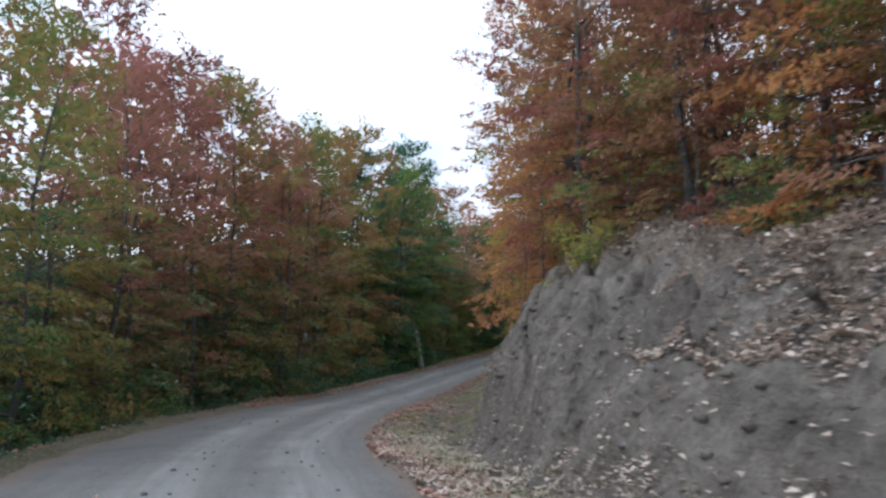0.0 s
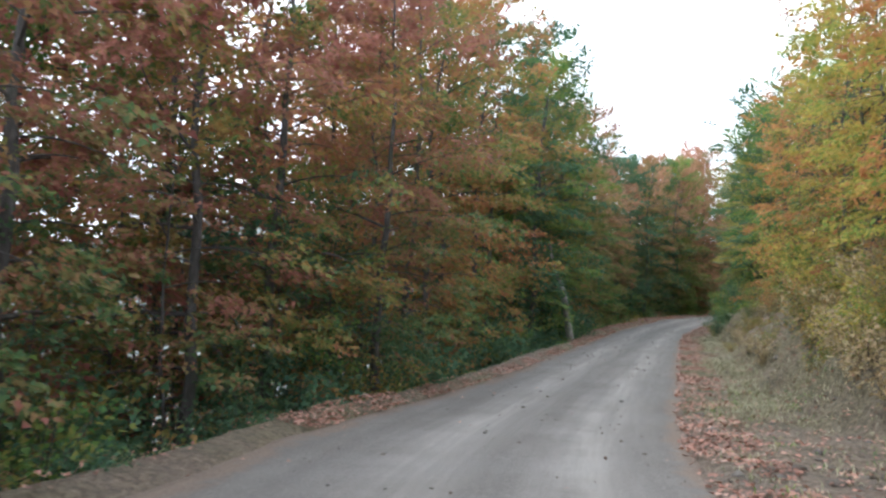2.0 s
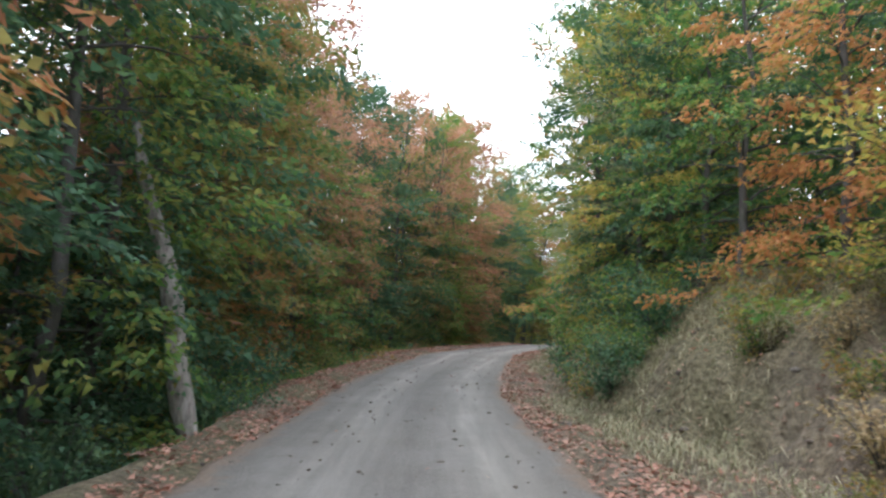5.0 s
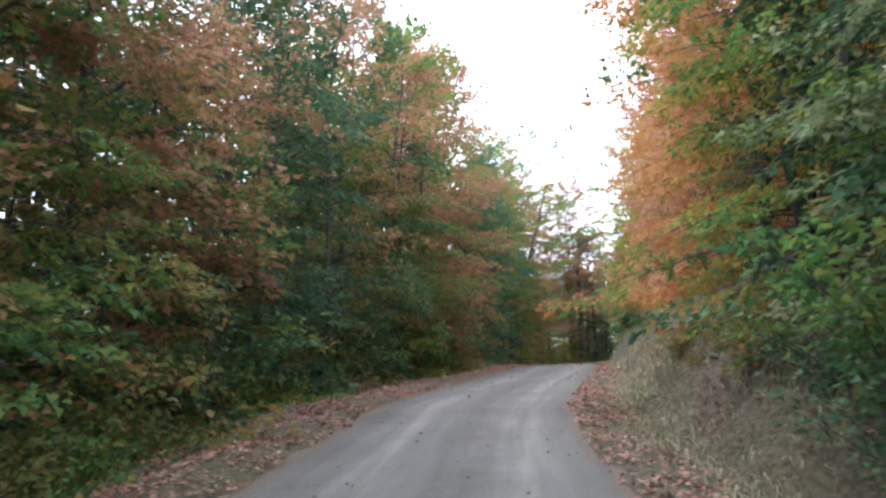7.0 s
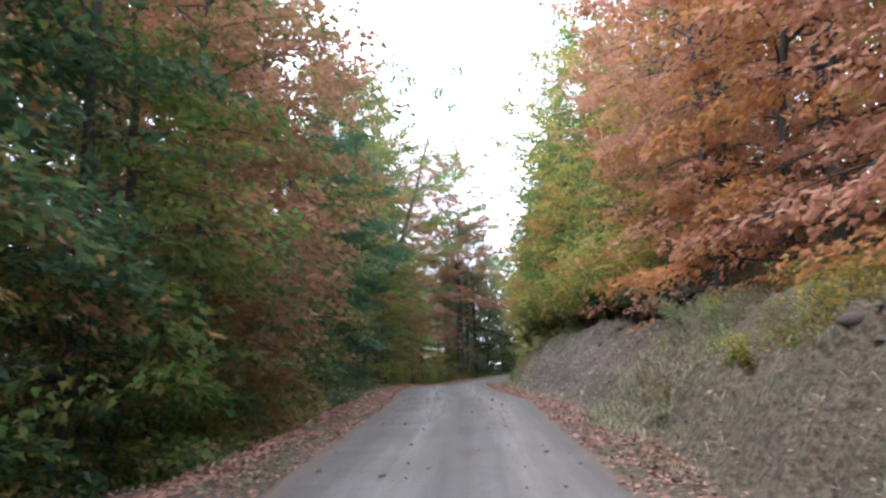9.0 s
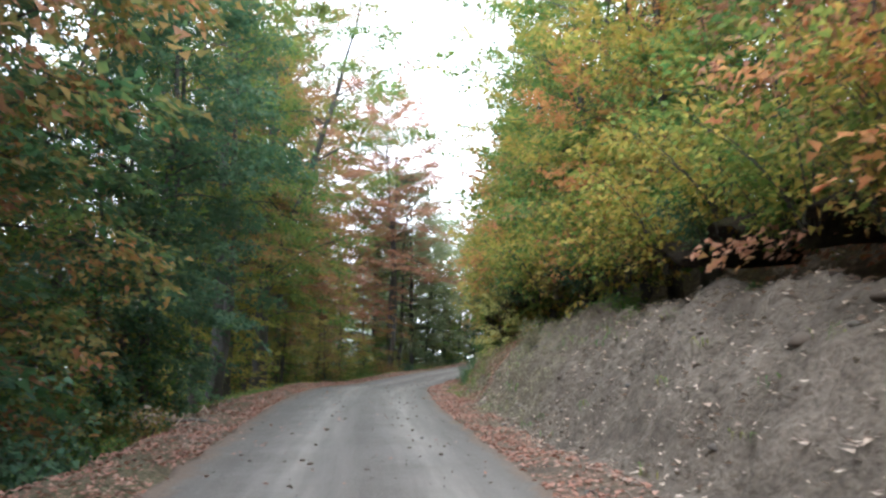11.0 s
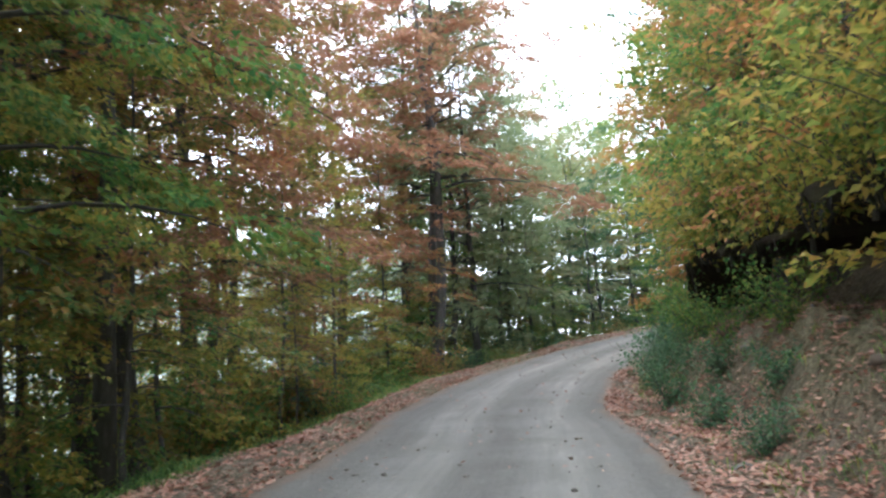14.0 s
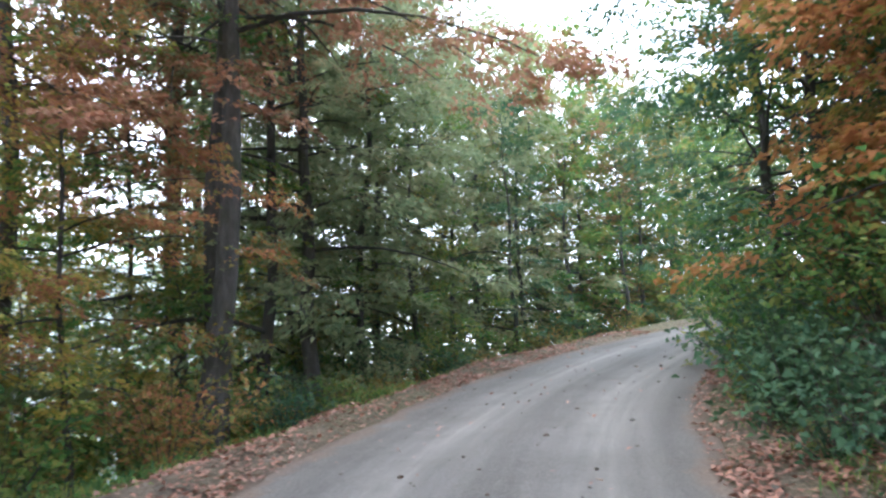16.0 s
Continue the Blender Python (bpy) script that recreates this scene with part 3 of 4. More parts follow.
def tree_meshes(seed, height, radius, bare, limbs, sprays, leaves, leaf, girth, shape="beech", face=None, simple=False, fork=0.0):
    """A trunk with limbs, and a crown of leafy sprays that lie in flat layers along the limbs."""
    rng = np.random.default_rng(seed)
    hs = np.linspace(0, 1, 14)
    sway = np.cumsum(rng.normal(0, 0.018, (14, 2)), 0) * height * 0.35
    sway -= sway[0]
    trunk = np.column_stack([sway, hs * height])
    rad = girth * (1 - 0.93 * hs**0.9) + 0.35 * girth * np.exp(-hs * 40)
    wood = [tube(np.vstack([[0, 0, -0.5], trunk]), np.concatenate([[girth * 1.5], rad]), 8)]
    leader = np.zeros((14, 3))
    if fork:
        rise_ = np.clip((hs - fork) / (1 - fork), 0, 1)
        leader = np.column_stack([-0.3 * rise_**0.7, 0.9 * rise_**0.7, 0 * rise_]) * height * 0.26
        k = hs > fork - 0.08
        wood.append(tube((trunk + leader)[k], (rad * np.where(hs > fork, 0.75, 0.6))[k], 8))
    base, way, nrm, siz = [], [], [], []
    for i in range(limbs):
        h = bare + (1 - bare) * ((i + rng.uniform(0, 1)) / limbs) ** 0.9
        h = min(h, 0.985)
        q = (h - bare) / (1 - bare)
        if shape in ("beech", "upswept"):
            reach = radius * (0.62 + 0.55 * q) * (1 - q**2.2) ** 0.6 + 0.25
        elif shape == "slim":
            reach = radius * (1.05 - 0.75 * q) * (1 - q**5) + 0.2
        else:
            reach = radius * (1.1 - 0.2 * q - 0.78 * q**3) + 0.1
        az = i * 2.39996 + rng.normal(0, 0.35)
        reach *= rng.uniform(0.55, 1.2) * (1 + 0.3 * math.sin(2 * az + seed) * math.sin(9 * h + seed * 1.7))
        out = np.array([math.cos(az), math.sin(az), 0])
        if face and out[0] > 0:
            limit = face[0] + (face[1] - face[0]) * min(1.0, max(0.0, (h * height - 1.5) / 4.0))
            reach = min(reach, limit * rng.uniform(0.75, 1.1) / max(out[0], 0.55))
        start = np.array([np.interp(h, hs, trunk[:, 0]), np.interp(h, hs, trunk[:, 1]), h * height])
        if fork and i % 2:
            start = start + [np.interp(h, hs, leader[:, 0]), np.interp(h, hs, leader[:, 1]), 0]
        rise = (0.1 + 0.75 * q + 0.9 * max(0.0, q - 0.5) + rng.normal(0, 0.12)) * reach
        droop = (0.32 * (1 - q) + 0.1) * reach
        if shape == "upswept":
            rise += 0.45 * (1 - q) * reach
        bend = np.cross(out, [0, 0, 1]) * rng.normal(0, 0.22) * reach
        u = np.linspace(0, 1, 6)[:, None]
        curve = start + out * reach * u + np.array([0, 0, 1]) * (rise * u - droop * u**2) + bend * u**2
        r0 = max(0.008, girth * (0.27 if shape in ("upswept", "beech") else 0.36) * (1 - q) ** 0.8 * min(1, reach / radius) + 0.006)
        wood.append(tube(curve[::2] if simple is True else curve, np.linspace(r0, 0.004, 6)[::2] if simple is True else np.linspace(r0, 0.004, 6), 3))
        k = max(5, int(sprays * (reach / radius) ** 1.1 * rng.uniform(0.7, 1.3)))
        uu = rng.uniform(0.12, 1.03, k) ** 0.75
        c = np.stack([np.interp(uu, u[:, 0], curve[:, j]) for j in range(3)], 1)
        lat = np.cross(out, [0, 0, 1])
        sgn = rng.choice([-1, 1], k)
        spread = rng.uniform(0, 1, k) * 0.42 * reach * (1.15 - uu * 0.7)
        c = c + lat * (sgn * spread)[:, None] + out * (spread * 0.4)[:, None]
        c[:, 2] += rng.normal(0, 0.10, k) - 0.15 * spread
        yaw = az + sgn * rng.uniform(0.1, 1.1, k)
        ax = np.stack([np.cos(yaw), np.sin(yaw), rng.normal(-0.06, 0.16, k) + 1.5 * max(0.0, q - 0.4)], 1)
        for j in range(k):
            a = unit(ax[j])
            nn = unit(np.array([rng.normal(0, 0.2), rng.normal(0, 0.2), 1.0]))
            sd = unit(np.cross(nn, a))
            nn = np.cross(a, sd)
            m = max(5, int(leaves * rng.uniform(0.6, 1.4)))
            v = rng.uniform(0, 1, m)
            length = leaf * rng.uniform(5.5, 10.0)
            side = rng.choice([-1, 1], m) * rng.uniform(0.15, 1.0, m) * length * 0.42 * (1.1 - 0.8 * v)
            pt = c[j] + a * (v * length)[:, None] + sd * side[:, None]
            pt[:, 2] += rng.normal(0, 0.3 * leaf, m) - 0.25 * np.abs(side) - 0.18 * v**2 * length
            base.append(pt)
            way.append(a * 0.75 + sd * (np.sign(side) * rng.uniform(0.3, 1.1, m))[:, None] + np.column_stack([rng.normal(0, 0.2, (m, 2)), rng.normal(-0.42 + 0.8 * max(0.0, q - 0.4), 0.35, m)]))
            nrm.append(nn + rng.normal(0, 0.4, (m, 3)))
            siz.append(leaf * rng.uniform(0.65, 1.3, m))
    v, f = blades(rng, np.vstack(base), np.vstack(way), np.vstack(nrm), np.concatenate(siz), simple)
    return mesh_of("trunk", *wood[0], BARK, True), mesh_of("limb", *joined(wood[1:]), BARK, True), mesh_of("crown", v, f, LEAF["mixed"])


def bush_meshes(seed, height, radius, stems, leaves, leaf):
    rng = np.random.default_rng(seed)
    wood, base, way, nrm, siz = [], [], [], [], []
    for i in range(stems):
        az, tilt = rng.uniform(0, 6.283), rng.uniform(0.15, 1.0)
        out = np.array([math.cos(az), math.sin(az), 0])
        L = height * rng.uniform(0.6, 1.1)
        u = np.linspace(0, 1, 5)[:, None]
        curve = out * 0.1 + out * radius * tilt * u**1.3 + np.array([0, 0, 1]) * L * (u - 0.35 * tilt * u**2) - np.array([0, 0, 0.25]) * (1 - u)
        wood.append(tube(curve, np.linspace(0.014, 0.003, 5), 4))
        m = int(leaves * rng.uniform(0.6, 1.4))
        v = rng.uniform(0.1, 1.05, m)
        c = np.stack([np.interp(v, u[:, 0], curve[:, j]) for j in range(3)], 1)
        off = rng.normal(0, 0.16, (m, 3)) * (radius * 0.9) * [1, 1, 0.45]
        base.append(c + off)
        way.append(unit(off) + rng.normal(0, 0.5, (m, 3)) + [0, 0, -0.15])
        nrm.append(np.array([0, 0, 1.0]) + rng.normal(0, 0.45, (m, 3)))
        siz.append(leaf * rng.uniform(0.6, 1.35, m))
    v, f = blades(rng, np.vstack(base), np.vstack(way), np.vstack(nrm), np.concatenate(siz), "half")
    return mesh_of("stem", *joined(wood), BARK, True), mesh_of("foliage", v, f, LEAF["mixed"])


# kinds of tree: close ones with small leaves, farther ones with fewer and larger
NEAR = [
    tree_meshes(11, 9.5, 2.9, 0.12, 46, 13, 58, 0.092, 0.10, "slim", face=(0.8, 1.9), simple="half"),
    tree_meshes(12, 10.5, 2.8, 0.14, 46, 13, 58, 0.092, 0.11, "slim", face=(0.9, 1.9), simple="half"),
    tree_meshes(13, 8.5, 2.7, 0.1, 44, 13, 58, 0.092, 0.09, "slim", face=(0.8, 1.7), simple="half"),
    tree_meshes(14, 11.0, 2.6, 0.12, 48, 13, 58, 0.092, 0.10, "slim", face=(0.8, 1.6), simple="half"),
]
SKIRT = [
    tree_meshes(15, 8.5, 2.9, 0.02, 46, 9, 54, 0.095, 0.10, "skirt", face=(1.1, 1.9), simple="half"),
    tree_meshes(16, 9.5, 2.7, 0.03, 46, 9, 54, 0.095, 0.10, "skirt", face=(1.1, 1.7), simple="half"),
    tree_meshes(17, 7.5, 2.8, 0.02, 44, 9, 54, 0.095, 0.09, "skirt", face=(1.1, 1.9), simple="half"),
]
SPREAD = [
    tree_meshes(18, 12.0, 4.4, 0.06, 54, 12, 52, 0.1, 0.14, "skirt", face=(1.3, 3.9), simple="half"),
    tree_meshes(19, 11.0, 4.2, 0.08, 52, 12, 52, 0.1, 0.13, "skirt", face=(1.3, 3.8), simple="half"),
]
FAR = [
    tree_meshes(21, 11.0, 3.2, 0.04, 36, 10, 30, 0.21, 0.13, "slim", face=(1.5, 2.4), simple=True),
    tree_meshes(22, 12.0, 3.0, 0.05, 36, 10, 30, 0.21, 0.14, "slim", face=(1.5, 2.4), simple=True),
    tree_meshes(23, 12.5, 2.8, 0.05, 38, 10, 30, 0.21, 0.13, "slim", face=(1.5, 2.4), simple=True),
]
BACK = [
    tree_meshes(25, 11.5, 3.2, 0.05, 34, 9, 18, 0.3, 0.13, "slim", face=(1.5, 2.4), simple=True),
    tree_meshes(26, 12.0, 2.8, 0.05, 34, 9, 18, 0.3, 0.13, "slim", face=(1.5, 2.4), simple=True),
]
STAND = [
    tree_meshes(43, 12.0, 2.9, 0.14, 46, 12, 60, 0.085, 0.075, "slim", simple="half"),
    tree_meshes(44, 13.0, 3.7, 0.17, 56, 16, 68, 0.08, 0.165, "beech", simple="half"),
    tree_meshes(46, 13.5, 3.5, 0.2, 56, 16, 68, 0.08, 0.17, "beech", simple="half"),
]
TALL_CROWNED = [
    tree_meshes(47, 14.0, 3.7, 0.34, 52, 16, 70, 0.085, 0.16, "beech", simple="half"),
    tree_meshes(48, 14.0, 3.5, 0.38, 50, 16, 70, 0.085, 0.15, "beech", simple="half"),
]
FORKED = [tree_meshes(45, 15.0, 4.2, 0.15, 62, 18, 52, 0.105, 0.26, "upswept", simple="half", fork=0.3)]
SAPLING = [
    tree_meshes(51, 4.0, 1.2, 0.03, 20, 8, 22, 0.114, 0.025, simple="half"),
    tree_meshes(52, 5.0, 1.35, 0.06, 22, 8, 22, 0.114, 0.03, simple="half"),
    tree_meshes(53, 6.5, 1.5, 0.1, 24, 7, 22, 0.118, 0.04, "slim", simple="half"),
]
BUSH = [
    bush_meshes(61, 1.3, 1.1, 14, 84, 0.1),
    bush_meshes(62, 0.9, 1.0, 13, 84, 0.1),
    bush_meshes(63, 2.0, 1.4, 16, 88, 0.113),
]
WORDS = {
    "crimson": "dark red", "rust": "rusty brown", "orange": "bright orange", "salmon": "pinkish orange", "gold": "yellow-green",
    "olive": "olive green", "green": "fresh green", "deep": "dark green", "sage": "pale greyish green", "mixed": "green and orange", "turning": "green and dark red", "blush": "green and pale rusty", "pale": "pale yellow", "tan": "withered tan", "straw": "dry straw-coloured",
}
place_rng = random.Random(5)
ROADSIDE = NEAR + SKIRT + SPREAD + FAR + BACK


def plant(meshes, s, d, leaf, size=1.0, name="beech_tree", category="tree", group="roadside trees", turn=None, bark=None, label="", lift=0.0):
    x, y, z = spot(s, d).tolist()
    z += lift
    root = new(name)
    if turn is None:
        n = NORM[int(np.clip((s - S0) / STEP, 0, len(LINE) - 1))] * (-1 if d > 0 else 1)
        turn = math.degrees(math.atan2(n[1], n[0])) + place_rng.uniform(-14, 14) if meshes in ROADSIDE else place_rng.uniform(0, 360)
    root.matrix_world = pose(x, y, z - 0.05, 0, 0, turn) @ Matrix.Diagonal((size, size, size, 1))
    for me in meshes:
        ob = new(me.name.split(".")[0], me)
        mat = LEAF[leaf] if me is meshes[-1] else bark or BARK
        if ob.name.split(".")[0] != "trunk":
            tagged(ob, kind="stuff")
        ob.parent = root
        ob.material_slots[0].link = "OBJECT"
        ob.material_slots[0].material = mat
    what = {"tree": "beech tree with %s autumn crown beside the road", "sapling": "slender young beech with %s leaves at the roadside", "bush": "low bush with %s leaves on the forest edge"}[category]
    tagged(root, label or what % WORDS[leaf], category, group)
    return root


def pick(table, s):
    """The leaf colour for s from stretches (end, colours)."""
    for end, colours in table:
        if s < end:
            return place_rng.choice(colours)
    return "olive"


LEFT = ((18.5, ("olive", "olive", "mixed")), (22, ("turning",)), (30, ("turning", "mixed", "turning")), (34.5, ("rust", "turning", "orange")),
        (40, ("rust", "mixed", "rust")), (44.5, ("orange", "rust", "mixed")), (51, ("deep", "deep", "green")), (58, ("gold", "olive", "rust")), (65, ("green", "blush", "mixed")), (79, ("deep", "blush", "blush", "deep")),
        (84, ("olive", "blush", "green")), (94, ("rust", "blush", "rust")), (100, ("rust", "mixed", "olive")), (106, ("deep", "green", "olive")), (134, ("mixed", "olive", "gold")), (144, ("sage", "sage", "green")), (149, ("green", "rust", "olive")), (175, ("olive", "green", "sage")))
LEFT_BACK = ((18, ("olive", "crimson")), (29, ("crimson", "crimson", "rust")), (40, ("rust", "crimson", "mixed")))
RIGHT = ((9, ("rust", "orange")), (17, ("rust", "crimson", "rust")), (24, ("orange", "orange", "rust")), (29, ("orange", "gold", "orange")), (38, ("gold", "mixed", "gold")), (44, ("gold", "mixed", "green")), (50, ("gold", "green", "orange")),
         (65, ("green", "deep", "green")), (69, ("mixed", "green", "orange")), (75, ("orange", "mixed", "gold")), (82, ("salmon", "gold", "orange")), (95, ("salmon", "salmon", "orange")), (101, ("gold", "olive", "green")), (112, ("green", "gold", "green")),
         (120, ("olive", "gold", "mixed")), (134, ("mixed", "green", "orange")), (150, ("deep", "green", "deep")))
LOW = ((20, ("deep", "deep", "olive")), (30, ("deep", "olive", "green", "deep")), (46, ("deep",)), (66, ("deep", "green", "deep", "olive")), (90, ("green", "olive", "mixed", "green")), (175, ("deep", "green", "deep", "olive")))
# how tall the first row stands, along the road
TALL = ((8, 8.0), (14, 9.5), (18, 9.0), (22, 10.8), (26, 11.4), (33, 11.6), (36, 13.5), (40, 14.2), (50, 14.5), (57, 13.0), (64, 12.0), (72, 13.0), (84, 14.5), (98, 16.5), (106, 17.0), (136, 12.0), (150, 11.0), (175, 11.0))
TALL_RIGHT = ((4, 7.0), (14, 8.0), (22, 9.5), (34, 9.0), (48, 8.5), (52, 8.0), (60, 10.0), (80, 11.5), (95, 11.5), (110, 11.0), (140, 11.0))


def height_of(meshes):
    return max(v.co.z for v in meshes[0].vertices)


HIGH = {kind[0].name: height_of(kind) for kind in NEAR + SKIRT + SPREAD + FAR + BACK + STAND + TALL_CROWNED + FORKED}


def tree(kinds, s, d, leaf, height, **more):
    """One of these kinds of tree, grown to that height; those leafy to the ground are young."""
    kind = place_rng.choice(kinds)
    if kinds is SKIRT:
        more = {"name": "young_beech", "label": "young beech, %s, leafy down to the ground" % WORDS[leaf], **more}
    return plant(kind, s, d, leaf, height / HIGH[kind[0].name], **more)


def edge(s, side):
    """Distance from the road's line to where the trees begin: the verge's end, or the crest of the bank."""
    if side < 0:
        return float(along(HALF_LEFT, s))
    return float(along(HALF, s) + along(FOOT, s)) + 0.85 * float(along(BANK_H, s)) / float(along(BANK_K, s))


# first row on the falling side, as far as the open stand
s = 10.0
while s < 94:
    height = place_rng.uniform(0.9, 1.1) * float(along(TALL, s))
    back = 1.9 if s < 33 else 3.0 if s < 47 or 65 < s < 78 else 2.2
    tree(NEAR if s > 18.5 else NEAR[2:], s, -(edge(s, -1) + back + 0.1 * max(0.0, height - 11) + place_rng.uniform(0, 1.2)), pick(LEFT, s), height)
    s += place_rng.uniform(2.1, 3.0)
for s, d, leaf, height in ((101.4, -4.5, "deep", 13.5), (103.6, -4.9, "deep", 14.0), (98.6, -5.8, "deep", 11.0), (96.0, -5.9, "mixed", 15.0), (99.0, -8.0, "olive", 15.0), (102.5, -8.2, "mixed", 16.0)):
    tree(NEAR, s, d, leaf, height)
for s, d, height in ((103.4, -5.1, 11.0), (101.6, -5.0, 9.0), (99.6, -5.2, 7.0)):
    tree(SKIRT, s, d, "deep", height)
# first row on the bank's crest
s = 5.0
while s < 142:
    back = float(np.interp(s, (0, 10, 16, 19, 26, 31, 86, 89, 126, 130), (2.6, 2.0, 0.3, 0.3, 0.0, 0.0, 0.0, 0.9, 0.7, 0.0)))
    tree(NEAR if 115 < s < 127 else SKIRT, s, edge(s, 1) + 0.3 + back + place_rng.uniform(0, 0.9), pick(RIGHT, s), place_rng.uniform(0.88, 1.1) * float(along(TALL_RIGHT, s)))
    s += place_rng.uniform(2.0, 2.7)
# trees whose crowns reach out over the road
for s, d, leaf, height in ((4.0, 8.6, "orange", 8.0), (7.0, 8.2, "orange", 8.5), (10.0, 8.4, "rust", 9.0), (13.0, 8.0, "rust", 9.0), (8.5, 11.0, "orange", 10.0), (12.0, 11.5, "rust", 11.0), (5.0, 12.0, "rust", 10.5), (20.5, 6.6, "orange", 9.0), (25.0, 6.2, "orange", 8.5), (61.5, 6.2, "deep", 11.0), (65.5, 7.3, "green", 10.0), (83.0, 6.6, "salmon", 12.0), (88.5, 6.8, "salmon", 12.0),
                           (99.0, 5.9, "gold", 11.5), (104.0, 5.7, "green", 12.0), (109.0, 5.6, "gold", 11.5), (114.0, 5.8, "green", 11.0)):
    tree(SPREAD, s, d, leaf, height)
for s, d, leaf, height in ((127.0, 7.6, "rust", 12.0), (130.2, 7.4, "gold", 12.0), (133.2, 6.6, "green", 12.0), (136.2, 6.0, "green", 12.0), (139.2, 5.6, "deep", 11.5), (126.5, 5.6, "mixed", 10.0), (128.5, 5.2, "gold", 10.5), (131.5, 4.8, "mixed", 10.0), (134.5, 3.6, "deep", 10.0), (137.0, 2.9, "green", 10.0), (139.5, 2.6, "deep", 9.5), (142.0, 2.6, "green", 9.5), (145.0, 2.8, "deep", 9.5), (148.0, 3.0, "green", 9.0)):
    tree(SPREAD, s, d, leaf, height)
# the open stand: grey trunks clear of leaves below, airy layered crowns above
plant(FORKED[0], 115.0, -5.3, "green", 1.2, turn=200)
for s, d, leaf, height in ((108.7, -4.9, "mixed", 17.0), (117.8, -6.6, "gold", 16.0), (122.5, -7.8, "mixed", 17.0), (124.0, -7.2, "rust", 17.5), (116.6, -8.2, "mixed", 15.0), (119.4, -9.0, "gold", 16.5), (127.6, -8.8, "gold", 15.0), (110.0, -8.8, "gold", 15.0),
                           (120.6, -7.0, "rust", 17.5), (118.0, -7.9, "mixed", 17.0), (114.2, -6.2, "green", 15.0), (135.0, -5.2, "sage", 13.0)):
    tree(STAND[1:], s, d, leaf, height)
for s, d, leaf, height in ((119.2, -6.0, "rust", 16.5), (121.6, -6.6, "mixed", 17.0), (107.2, -4.6, "green", 16.0), (111.0, -6.2, "green", 15.0), (132.0, -5.0, "rust", 18.0), (132.8, -5.5, "rust", 18.5), (131.4, -8.6, "rust", 17.0), (128.6, -7.6, "rust", 16.0), (134.2, -7.6, "rust", 18.0), (125.8, -8.4, "mixed", 16.0), (136.4, -6.8, "sage", 14.0)):
    tree(TALL_CROWNED, s, d, leaf, height)
for s, d, leaf, height in ((112.6, -5.8, "gold", 9.0), (116.4, -7.0, "gold", 11.0), (118.8, -5.4, "mixed", 9.0), (119.8, -7.4, "olive", 12.0), (121.0, -5.8, "gold", 9.0),
                           (121.4, -9.0, "gold", 13.0), (110.2, -7.6, "gold", 10.0), (124.6, -9.8, "mixed", 14.0), (128.6, -10.2, "gold", 14.0), (133.6, -8.0, "green", 12.0), (118.6, -10.4, "mixed", 13.5), (112.0, -9.8, "gold", 10.0), (125.6, -6.0, "gold", 8.5), (126.6, -8.2, "rust", 12.0), (127.4, -5.4, "gold", 8.0), (129.4, -7.6, "gold", 11.0), (130.4, -5.6, "mixed", 8.5), (131.2, -8.6, "gold", 11.0)):
    tree(STAND[:1], s, d, leaf, height)
for s, d, leaf, height in ((134.6, -6.2, "sage", 14.0), (133.9, -7.4, "green", 14.0), (121.0, -10.0, "gold", 14.5)):
    tree(NEAR, s, d, leaf, height)
# where the road bends away: trees paled by haze in their leaf colour, one with a round top, and the green wall behind
for s, d, leaf, height in ((136.6, -5.2, "sage", 11.5), (138.2, -6.4, "sage", 11.0), (140.2, -6.8, "sage", 11.5), (142.4, -6.9, "sage", 12.6), (144.6, -6.6, "green", 11.2), (147.2, -7.0, "rust", 10.8), (149.8, -6.6, "olive", 10.4), (152.6, -6.4, "green", 10.0), (155.6, -6.6, "sage", 10.0)):
    tree(NEAR, s, d, leaf, height)
for s, d, leaf, height in ((136.2, -6.6, "sage", 8.0), (137.6, -4.6, "green", 6.5), (139.2, -5.0, "sage", 7.5), (141.0, -4.6, "deep", 7.0), (142.6, -5.2, "sage", 8.0), (144.0, -4.6, "green", 7.5), (146.0, -4.4, "deep", 7.5), (147.8, -5.0, "olive", 8.0), (149.4, -4.4, "deep", 7.5), (151.8, -4.2, "green", 7.0), (154.4, -4.4, "sage", 7.5)):
    tree(SKIRT, s, d, leaf, height)
for s, d, leaf, height in ((135.4, -8.0, "sage", 11.0), (138.0, -8.4, "sage", 10.5), (140.4, -8.8, "sage", 10.5), (143.0, -8.8, "green", 10.5), (145.6, -8.6, "sage", 10.0), (148.6, -8.4, "rust", 10.0), (151.4, -8.2, "sage", 9.5), (154.4, -8.4, "olive", 9.5)):
    tree(SKIRT, s, d, leaf, height)
# low growth on the first bank's top
for k in range(9):
    tree(SKIRT, 6.0 + 1.9 * k, 10.2 + 1.3 * (k % 3), ("rust", "orange", "crimson")[k % 3], 6.0)
# light foliage down the slope below the stand
for k in range(9):
    tree(SKIRT, 117.0 + 2.3 * k, -11.0 - 1.2 * (k % 3), ("gold", "green", "olive", "sage")[k % 4], 8.0)
